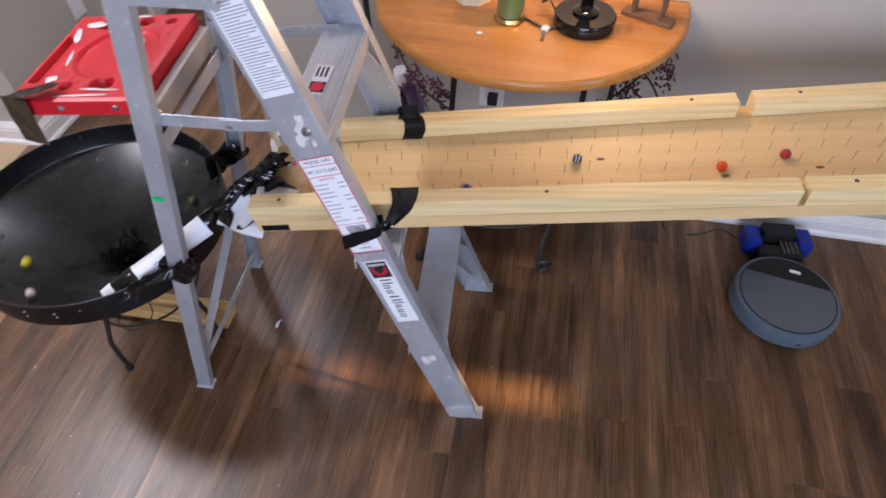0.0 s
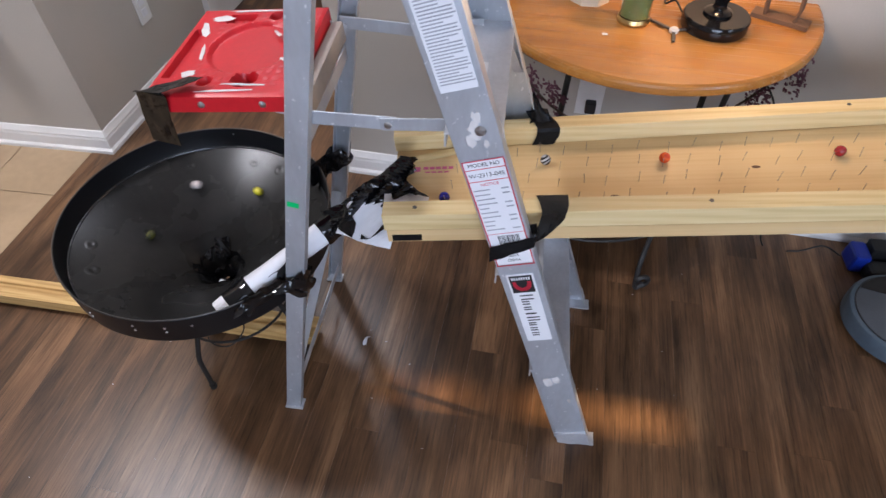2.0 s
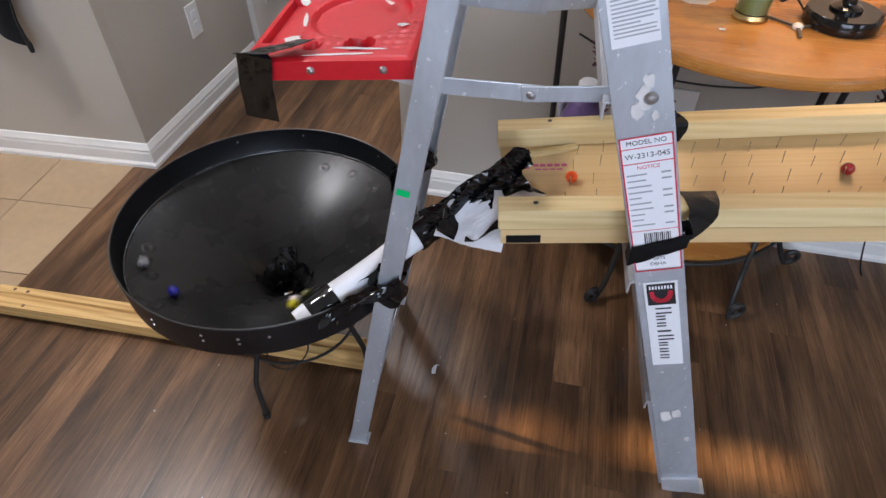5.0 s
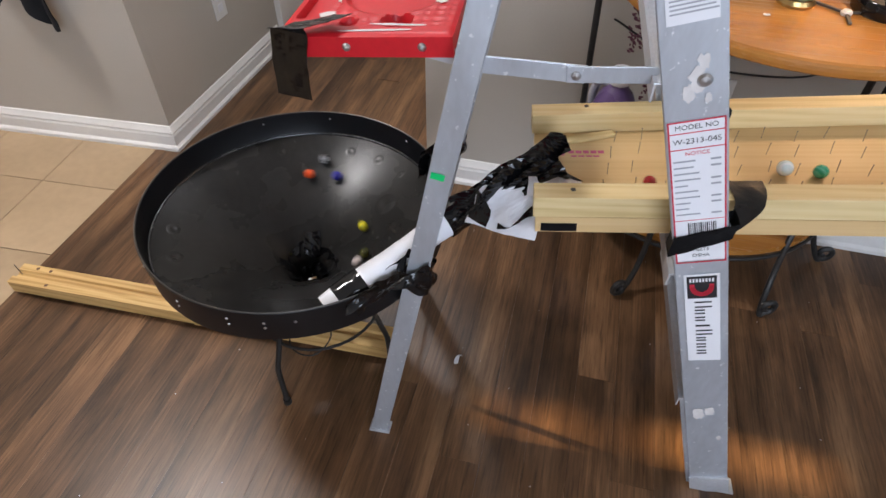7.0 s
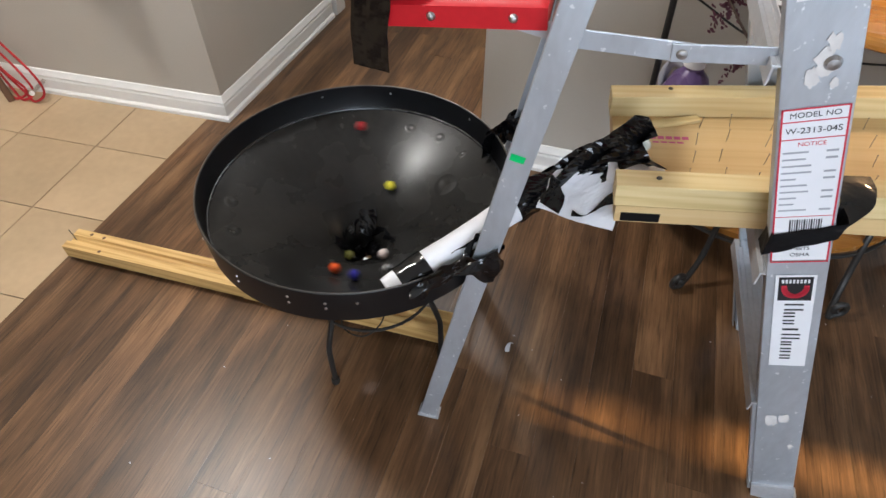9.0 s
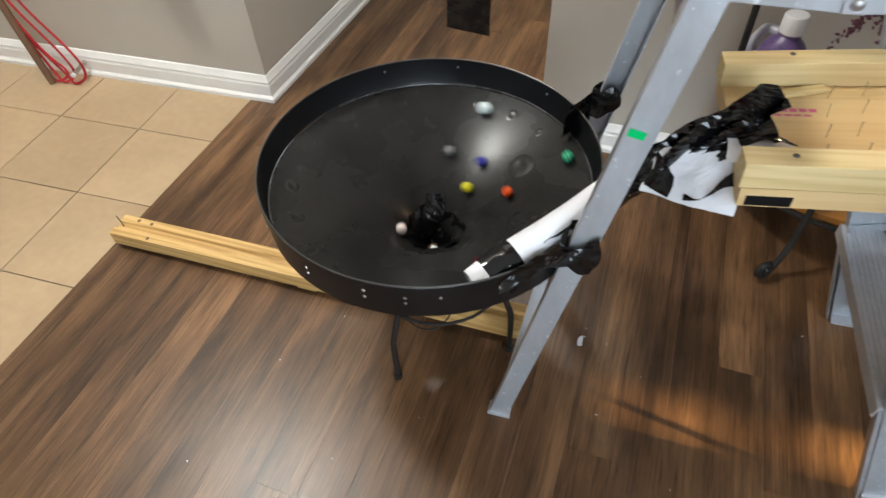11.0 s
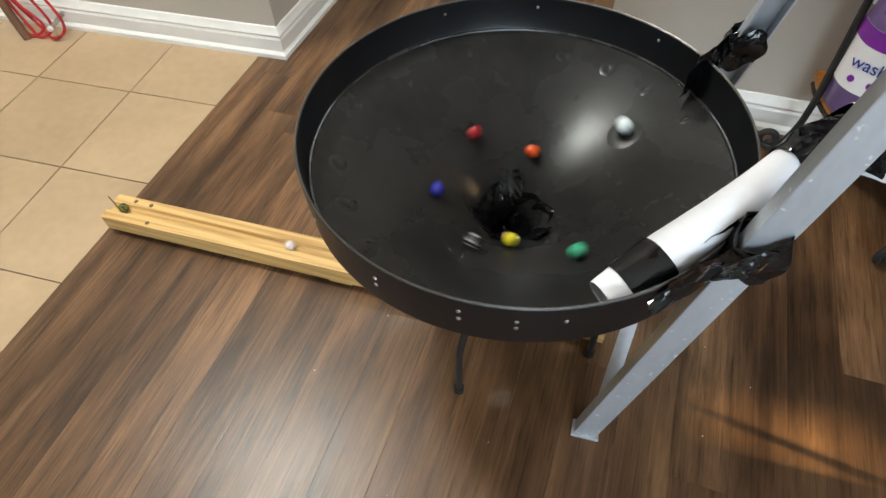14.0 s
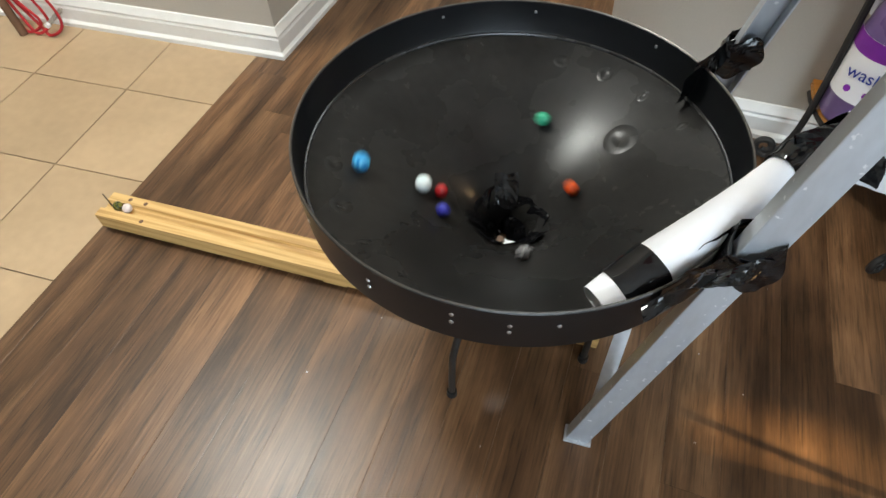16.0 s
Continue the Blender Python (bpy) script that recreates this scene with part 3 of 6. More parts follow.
    letters("MEETS ANSI", 0.0075, INK, notice, pose(0.194, 0, 0.0006, 0, 0, 90))
    letters("MEETS", 0.0075, INK, notice, pose(0.208, 0, 0.0006, 0, 0, 90))
    letters("OSHA", 0.0085, INK, notice, pose(0.219, 0, 0.0006, 0, 0, 90))
    # maker's sticker: a black square with a red bow, and a bar for the name
    mark = sticker("maker_label", 0.568, 0.766, 0.0245, "white maker's sticker with black and red emblem")
    part("emblem", boxed((0.046, 0.041, 0.0002), (0.027, 0, 0.0004)), INK, mark)
    bow = bmesh.new()
    for k in range(14):
        a0 = math.pi * k / 13
        add_box(bow, (0.008, 0.0065, 0.0002), (0.024 + 0.017 * math.sin(a0), 0.0135 * math.cos(a0), 0.0007), None)
    part("emblem_bow", bow, LABELRED, mark)
    for k in range(8):
        part("emblem_tooth", boxed((0.007, 0.0026, 0.0002), (0.012, -0.0155 + 0.0044 * k, 0.0007)), LABEL, mark)
    for k, (w, h) in enumerate(((0.0150, 0.030), (0.0115, 0.018), (0.011, 0.018), (0.0035, 0.026), (0.0130, 0.030), (0.0105, 0.018), (0.0115, 0.018), (0.0115, 0.018))):
        for m in (-1, 1):
            part("name_bar", boxed((0.0032, h * 0.8, 0.0002), (0.064 + 0.0160 * k + m * (w / 2 - 0.0022), (h - 0.030) * 0.4 + 0.001, 0.0004)), INK, mark)
    # danger sticker on the upper tread
    c = FRONT(0.88)
    danger = part("danger_label", boxed((0.03, 0.085, 0.0004), (c.x - 0.012, 0.20, 0.8842)), LABEL, lad, "white safety sticker with a red oval")
    part("black_field", boxed((0.0275, 0.030, 0.0002), (c.x - 0.012, 0.178, 0.8845)), INK, danger)
    part("red_oval", lathe([(0, 0.0005), (0.013, 0.0004), (0.013, 0)], 20), LABELRED, danger, "", pose(c.x - 0.012, 0.178, 0.8847) @ Matrix.Diagonal((0.85, 1, 1, 1)))
    for k in range(3):
        part("print_line", boxed((0.004, 0.03, 0.0002), (c.x - 0.021 + 0.008 * k, 0.222, 0.8846)), INK, danger)
    # green sticker on the near rear leg
    g = BACK(0.715, NEAR(0.715) - 0.0018)
    part("green_sticker", boxed((0.020, 0.0005, 0.011), (0, 0, 0), None), GREENTAPE, lad, "small bright green sticker", pose(g.x - 0.004, g.y, g.z, 0, 12, 0))
    # paint splashes
    rng = random.Random(4)
    for d, off, rad in ((0.262, 0.004, 0.013), (0.275, -0.008, 0.009), (0.24, 0.010, 0.008), (0.92, -0.012, 0.014), (0.915, 0.006, 0.010), (1.0, 0.02, 0.005), (0.285, 0.014, 0.005)):
        bm = bmesh.new()
        ring = [bm.verts.new((rad * 1.5 * math.cos(a) * rng.uniform(0.6, 1.1), rad * math.sin(a) * rng.uniform(0.5, 1.1), 0)) for a in [k * math.pi / 8 for k in range(16)]]
        bm.faces.new(ring)
        bm.normal_update()
        bmesh.ops.solidify(bm, geom=bm.faces[:], thickness=0.0005)
        part("paint_splash", bm, PAINTSPOT, lad, "", rail(d, off))
    # red pail shelf
    build_tray(lad)
    build_rail_tape(lad)
    return lad


def build_tray(lad):
    tray = new("pail_shelf")
    tray.parent = lad
    tray["label"] = "red moulded plastic pail shelf splashed with white paint"
    tray.matrix_basis = pose(-0.076, 0.080, 0.852, 0, -5, 1)
    W, D = 0.235, 0.275
    bm = bmesh.new()
    nx, ny = 64, 72
    def height(x, y):
        h = 0.030
        dx, dy = x - 0.135, y - 0.145
        r = math.hypot(dx / 1.0, dy / 1.1)
        h -= 0.008 * max(0, min(1, (0.075 - r) / 0.005))
        for cx, cy, cr in ((0.155, 0.045, 0.021), (0.09, 0.04, 0.012), (0.15, 0.245, 0.014), (0.20, 0.245, 0.010)):
            h -= 0.018 * max(0, min(1, (cr - math.hypot(x - cx, y - cy)) / 0.004))
        if 0.012 < x < 0.035 and 0.05 < y < 0.20:
            h -= 0.010
        if 0.06 < x < 0.11 and 0.225 < y < 0.25:
            h -= 0.010
        if 0.05 < x < 0.225 and 0.03 < y < 0.25 and r > 0.082 and (int(x / 0.0082) % 2 and int(y / 0.0082) % 2):
            h -= 0.0016
        edge = min(x, W - x, y, D - y)
        if edge < 0.006:
            h -= 0.003 * (1 - edge / 0.006)
        return h
    g = [[bm.verts.new((W * i / nx, D * j / ny, height(W * i / nx, D * j / ny))) for j in range(ny + 1)] for i in range(nx + 1)]
    for i in range(nx):
        for j in range(ny):
            bm.faces.new((g[i][j], g[i + 1][j], g[i + 1][j + 1], g[i][j + 1]))
    rim = [g[i][0] for i in range(nx + 1)] + [g[nx][j] for j in range(1, ny + 1)] + [g[i][ny] for i in range(nx - 1, -1, -1)] + [g[0][j] for j in range(ny - 1, 0, -1)]
    low = [bm.verts.new((v.co.x, v.co.y, 0.0)) for v in rim]
    for k in range(len(rim)):
        j = (k + 1) % len(rim)
        bm.faces.new((rim[k], low[k], low[j], rim[j]))
    bm.faces.new(low)
    bmesh.ops.recalc_face_normals(bm, faces=bm.faces[:])
    part("shelf_body", bm, RED, tray, smooth=True)
    for x in (0.095, 0.195):
        part("rivet", lathe([(0, 0.004), (0.004, 0.003), (0.006, 0)], 14), STEEL, tray, "", pose(x, -0.0005, 0.014, 90, 0, 0))
    part("bracket", beam((0.20, 0.01, 0.006), (0.262, 0.01, -0.012), 0.002, 0.022), ALU_WORN, tray)
    part("bracket", beam((0.20, D - 0.01, 0.006), (0.262, D - 0.01, -0.012), 0.002, 0.022), ALU_WORN, tray)
    part("support_board", boxed((0.02, D - 0.02, 0.036), (0.248, D / 2, -0.012), bevel=0.002), BOARD, tray, "beige board edge under the shelf")
    rng = random.Random(8)
    for x, y, a, b, turn in ((0.03, 0.20, 0.010, 0.030, 20), (0.05, 0.235, 0.022, 0.012, 5), (0.10, 0.262, 0.06, 0.004, 0), (0.055, 0.12, 0.004, 0.03, 15), (0.055, 0.06, 0.014, 0.010, 30), (0.13, 0.012, 0.05, 0.003, 2), (0.16, 0.028, 0.04, 0.003, -4), (0.17, 0.18, 0.004, 0.016, 40), (0.205, 0.10, 0.009, 0.006, 0)):
        bm = bmesh.new()
        ring = [bm.verts.new((a * math.cos(t) * rng.uniform(0.55, 1.1), b * math.sin(t) * rng.uniform(0.55, 1.1), 0)) for t in [k * math.pi / 9 for k in range(18)]]
        bm.faces.new(ring)
        bm.normal_update()
        bmesh.ops.solidify(bm, geom=bm.faces[:], thickness=0.0006)
        part("paint_splash", bm, PAINTSPOT, tray, "", pose(x, y, 0.0312, 0, 0, turn))


# ---- marble ramp ----
RAMP = pose(0.29, 0.085, 0.622) @ pose(0, 0, 0, 0, 0, 4.86) @ pose(0, 0, 0, 0, -4.57, 0)
RAMP_W, RAMP_L = 0.260, 1.95
SPLAY = 0.036  # the far edge drifts outwards by this much a metre


def build_ramp():
    ramp = thing("marble_ramp", RAMP, "pale pine marble ramp with side rails and rows of nails", "ramp")
    part("plank", prism([(0, 0), (RAMP_L, 0), (RAMP_L, RAMP_W + SPLAY * RAMP_L), (0, RAMP_W)], -0.030, 0.0), PLY, ramp)
    splay = pose(0, RAMP_W, 0, 0, 0, math.degrees(math.atan(SPLAY)))
    cut = 1.03
    part("side_rail", boxed((cut, 0.037, 0.038), (cut / 2 - 0.004, 0.0185, 0.0192), bevel=0.0018), PINE, ramp)
    part("side_rail", boxed((RAMP_L - cut - 0.01, 0.037, 0.040), (cut + 0.006 + (RAMP_L - cut - 0.01) / 2, 0.0175, 0.0202), bevel=0.0018), PINE, ramp)
    cut = 0.99
    part("side_rail", boxed((cut, 0.037, 0.038), (cut / 2 - 0.006, -0.0185, 0.0192), bevel=0.0018), PINE, ramp, "", splay)
    part("side_rail", boxed((RAMP_L - cut - 0.032, 0.037, 0.040), (cut + 0.026 + (RAMP_L - cut - 0.032) / 2, -0.0185, 0.0202), bevel=0.0018), PINE, ramp, "", splay)
    screw = lathe([(0, 0.0006), (0.0038, 0.0008), (0.0042, 0)], 12)
    first = part("screw", screw, GREYDARK, ramp, "", pose(0.055, 0.02, 0.0384))
    for x, y, z in ((0.57, 0.02, 0.0384), (1.12, 0.02, 0.0404), (0.09, 0.252, 0.0384), (0.89, 0.276, 0.0384), (1.11, 0.283, 0.0404), (1.5, 0.294, 0.0404)):
        ob = new("screw", first.data)
        ob.parent = ramp
        ob.matrix_basis = pose(x, y, z)
    nail = lathe([(0, 0.0225), (0.0012, 0.0223), (0.0012, 0.0217), (0.00055, 0.0215), (0.00055, 0)], 8)
    n0 = None
    rng = random.Random(2)
    for col in range(36):
        for row in range(4):
            x, y = 0.10 + 0.050 * col + 0.0125 * row + rng.uniform(-0.007, 0.007), 0.060 + 0.046 * row + (0.010 if col % 2 else 0) + rng.uniform(-0.003, 0.003)
            at = pose(x, y, 0.0, rng.uniform(-6, 6), rng.uniform(-6, 6), 0)
            if n0 is None:
                ob = n0 = part("nail", nail, NAIL, ramp, "", at)
            else:
                ob = new("nail", n0.data)
                ob.parent = ramp
                ob.matrix_basis = at
    for x, y in ((0.69, 0.145), (0.92, 0.085), (1.10, 0.10), (0.42, 0.075)):
        part("knot", lathe([(0, 0.0004), (0.004, 0.0005), (0.006, 0.0001)], 14), BROWNWOOD, ramp, "", pose(x, y, 0.0001) @ Matrix.Diagonal((1.4, 0.7, 1, 1)))
    # printed stamp and the loose sliver of wood near the outlet
    stamp = part("ink_stamp", boxed((0.012, 0.014, 0.0003), (0.045, 0.165, 0.0003)), PINKINK, ramp, "magenta ink stamp print")
    for k in range(5):
        part("stamp_bar", boxed((0.010, 0.008, 0.0003), (0.062 + 0.0125 * k, 0.168, 0.0003)), PINKINK, stamp)
    for k in range(4):
        part("stamp_bar", boxed((0.010, 0.004, 0.0003), (0.066 + 0.0125 * k, 0.156, 0.0003)), PINKINK, stamp)
    part("guide_strip", boxed((0.11, 0.016, 0.006), (0, 0, 0.003), bevel=0.001), PINE, ramp, "thin wooden guide strip", pose(0.085, 0.205, 0.0002, 0, 0, 15))
    part("tape_patch", boxed((0.055, 0.0008, 0.016), (0.036, -0.0004, -0.020)), TAPE_MATT, ramp, "black tape patch")
    # straps of black tape that hold the ramp to the ladder
    def strap_far(u, v):
        s = -0.045 + 0.105 * u
        y, z = (RAMP_W + 0.009 - 0.0385 - 0.0012, s + 0.045) if s < -0.007 else (RAMP_W + 0.009 - 0.038 + (s + 0.007), 0.0395)
        x = 0.275 + 0.045 * v + 0.01 * math.sin(u * 5)
        return crumple((x, y, max(z, 0.001)), 0.0016, 60, 3)
    part("tape_strap", sheet(strap_far, 16, 8), TAPE_MATT, ramp, "black tape strap over the rail")
    def strap_near(u, v):
        p0, p1, p2 = Vector((0.300, 0.040, 0.041)), Vector((0.315, -0.035, 0.048)), Vector((0.252, -0.052, 0.016))
        c = (p0 * (1 - u) ** 2 + 2 * p1 * u * (1 - u) + p2 * u * u)
        wide = 0.056 * (1 - u) + 0.020 * u
        return crumple(c + Vector((wide * (v - 0.5), 0.006 * math.sin(v * 3.1) * u, 0)), 0.0035 * u + 0.0006, 50, 5)
    def strap_up(u, v):
        p0, p1 = Vector((0.297, RAMP_W - 0.012, 0.040)), Vector((0.275, RAMP_W + 0.035, 0.085))
        c = p0.lerp(p1, u)
        wide = 0.044 * (1 - u) ** 2 + 0.008
        return crumple(c + Vector((wide * (v - 0.5), 0, 0.004 * math.sin(6 * v))), 0.004 * u + 0.001, 50, 12)
    part("tape_strap", sheet(strap_up, 12, 8), TAPE, ramp, "twisted black tape strap")
    part("tape_strap", sheet(strap_near, 16, 8), TAPE, ramp, "twisted black tape strap")
    return ramp


def build_rail_tape(lad):
    c0, c1 = Vector((0.482, NEAR(0.65), 0.643)), Vector((0.556, NEAR(0.68), 0.686))
    def band(u, v):
        t = 2 * math.pi * u
        k = 0.5 + 0.5 * max(-1, min(1, 1.25 * math.cos(t)))
        q = c0.lerp(c1, k)
        y = q.y + 0.012 - 0.0155 * max(-1, min(1, 2.2 * math.sin(t)))
        half = 0.020 - 0.007 * k
        return crumple((q.x, y, q.z + (v - 0.5) * 2 * half), 0.0022, 45, 2)
    part("tape_band", sheet(band, 40, 6), TAPE_MATT, lad, "black tape band round the rail")


def build_chute():
    tube = thing("paper_chute", pose(0, 0, 0), "rolled white paper tube wrapped in glossy black tape", "chute")
    a, b = Vector((-0.030, -0.031, 0.467)), Vector((0.154, 0.158, 0.536))
    r, length, p = along(a, b, (0, 1, 0))
    base = Matrix.Translation(p) @ r
    def roll(x0, x1, rad, seed, wob):
        def f(u, v):
            t = 2 * math.pi * v * 1.0
            x = x0 + (x1 - x0) * u
            rr = rad * (0.80 + 0.20 * min(1, x / 0.06)) * (1 + 0.10 * math.sin(t * 2 + x * 18)) + wob * noise.noise(Vector((x * 60, math.cos(t) * 2 + seed, math.sin(t) * 2)))
            return base @ Vector((x, rr * math.cos(t), rr * math.sin(t)))
        return f
    part("paper_tube", sheet(roll(0.0, length, 0.0238, 1, 0.0006), 24, 28, 0.0006), PAPER, tube, "white rolled paper tube", smooth=True)
    part("tape_wrap", sheet(roll(0.024, 0.076, 0.0257, 4, 0.0014), 16, 32), TAPE, tube, "glossy black tape wrap", smooth=True)
    part("tape_wrap", sheet(roll(length - 0.024, length + 0.012, 0.0268, 9, 0.0026), 14, 32), TAPE, tube, "glossy black tape wrap", smooth=True)
    part("tape_scrap", sheet(lambda u, v: base @ crumple(Vector((0.115 + 0.06 * u, -0.0256 + 0.003 * v, 0.012 - 0.026 * v * (0.4 + 0.6 * u))), 0.003, 50, 2), 8, 6), TAPE, tube)
    # crumpled neck from the ramp's mouth to the tube
    m0, m1 = b, Vector((0.325, 0.205, 0.640))
    r2, len2, p2 = along(m0, m1, (0, 1, 0))
    base2 = Matrix.Translation(p2) @ r2
    def neck(u, v, lo, hi, grow, seed, amp):
        t = math.radians(lo + (hi - lo) * v)
        rad = 0.026 + grow * u
        w = t + 1.6 * u
        ridge = abs(noise.noise(Vector((u * 1.6 + seed, math.cos(w) * 1.7, math.sin(w) * 1.7 + seed))))
        rad *= 0.70 + 1.0 * ridge
        c = Vector((len2 * u, rad * math.cos(t), rad * math.sin(t)))
        return base2 @ crumple(c, amp, 15, seed, 0.30)
    part("tape_neck", sheet(lambda u, v: neck(u, v, -15, 195, 0.014, 3, 0.007), 26, 30), TAPE, tube, "crumpled glossy black tape")
    part("tape_neck", sheet(lambda u, v: neck(u * 0.55, v, -140, 30, 0.010, 8, 0.006), 18, 20), TAPE, tube, "crumpled glossy black tape")
    part("tape_scrap", sheet(lambda u, v: neck(0.72 + 0.40 * u, 0.2 + 0.6 * v, 10 + 60 * u, 150, 0.020, 21, 0.010), 10, 10), TAPE, tube, "torn tape end")
    def collar(u, v, lift=0.0, seed=5, amp=0.008):
        lo = Vector((0.176, 0.122, 0.556)).lerp(Vector((0.288, 0.078, 0.574)), u)
        hi = Vector((0.192, 0.170, 0.592)).lerp(Vector((0.312, 0.172, 0.637)), u)
        q = lo.lerp(hi, v) + Vector((0, -0.022, -0.012)) * (math.sin(math.pi * v) * math.sin(math.pi * min(1, u * 1.2))) + Vector((0, -lift, lift))
        return crumple(q, amp, 22, seed, 0.3)
    part("paper_collar", sheet(collar, 22, 20, 0.0006), PAPER, tube, "creased white paper collar")
    part("tape_scrap", sheet(lambda u, v: collar(0.02 + 0.26 * u, 0.15 + 0.8 * v * (1 - 0.4 * u), 0.003), 14, 12), TAPE, tube, "torn black tape patch")
    part("tape_scrap", sheet(lambda u, v: collar(0.42 + 0.56 * u, 0.30 + 0.05 * u + 0.28 * v * abs(u - 0.35) * 1.6, 0.003), 16, 6), TAPE, tube, "torn black tape patch")
    part("paper_tongue", sheet(lambda u, v: RAMP @ crumple(Vector((-0.012 + 0.085 * u, 0.045 + 0.075 * v * (1 - 0.5 * u), 0.004 + 0.018 * (1 - u) * v)), 0.003, 40, 3), 12, 10, 0.0006), PAPER, tube, "white paper lip lying on the ramp")
    part("tape_scrap", sheet(lambda u, v: RAMP @ crumple(Vector((0.005 + 0.07 * u, 0.075 + 0.05 * v * (1 - u), 0.012 + 0.012 * (1 - u))), 0.005, 40, 9), 10, 8), TAPE, tube)
    part("tape_scrap", sheet(lambda u, v: neck(0.85 + 0.25 * u, v * (1 - 0.7 * u), 30, 120, 0.018, 14, 0.008), 12, 10), TAPE, tube)
    # tape that ties the tube and the funnel's rim to the ladder's near rear leg
    c = BACK(0.505, NEAR(0.505))
    def wrap(centre, hx, hy, hz, seed):
        def f(u, v):
            t = 2 * math.pi * u
            k = max(abs(math.cos(t)), abs(math.sin(t))) ** 0.85
            z = (2 * v - 1) * hz * (1 + 0.35 * math.sin(t * 2 + seed)) + 0.006 * math.sin(3 * t + seed)
            sag = 1 + 0.16 * math.sin(2 * math.pi * v + 2 * t)
            return crumple(centre + Vector((hx * sag * math.cos(t) / k, hy * sag * math.sin(t) / k, z)), 0.0032, 26, seed, 0.4)
        return sheet(f, 40, 12)
    part("leg_wrap", wrap(Vector((c.x, c.y + 0.012, 0.505)), 0.026, 0.021, 0.028, 3), TAPE, tube, "black tape wrapped round the ladder's leg")
    def tie(u, v):
        q = Vector((c.x - 0.02, c.y - 0.002, 0.505)).lerp(Vector((0.024, -0.030, 0.480)), u)
        return crumple(q + Vector((0, 0.006 * math.sin(3 * u), 0.026 * (v - 0.5) * (1 + 0.8 * u))), 0.006, 45, 6)
    part("tape_tie", sheet(tie, 18, 8), TAPE, tube, "twisted black tape tie")
    def strand(u, v):
        q = Vector((c.x + 0.012, c.y - 0.006, 0.520)).lerp(Vector((0.012, -0.044, 0.490)), u) + Vector((0, -0.004, 0.008 * math.sin(math.pi * u)))
        a = 4.5 * u
        h = 0.012 * (1 - 0.3 * u) * (v - 0.5) * 2
        return crumple(q + Vector((0.2 * h, h * math.sin(a), h * math.cos(a))), 0.003, 50, 31)
    part("tape_tie", sheet(strand, 22, 6), TAPE, tube, "twisted black tape strand")
    c2 = BACK(0.495, FAR(0.495))
    part("leg_wrap", wrap(Vector((c2.x, c2.y - 0.012, 0.515)), 0.023, 0.019, 0.022, 11), TAPE, tube, "black tape wrapped round the ladder's leg")
    def tie2(u, v):
        q = Vector((c2.x - 0.018, c2.y - 0.012, 0.50)).lerp(Vector((0.045, 0.352, 0.488)), u)
        return crumple(q + Vector((0.012 * (v - 0.5), 0.0, 0.075 * (v - 0.55))), 0.007, 40, 16)
    part("tape_tie", sheet(tie2, 12, 12), TAPE, tube, "crumpled black tape tie")
    return tube


# ---- funnel and stand ----
FC = Vector((-0.162, 0.196, 0.0))
R_TOP, Z_TOP, Z_EDGE = 0.289, 0.503, 0.448


def cone_z(r):
    """Height of the funnel's dish at radius r."""
    s = min(1.0, max(0.0, (r - 0.035) / 0.244))
    return 0.290 + (Z_EDGE - 0.290) * s ** 0.72


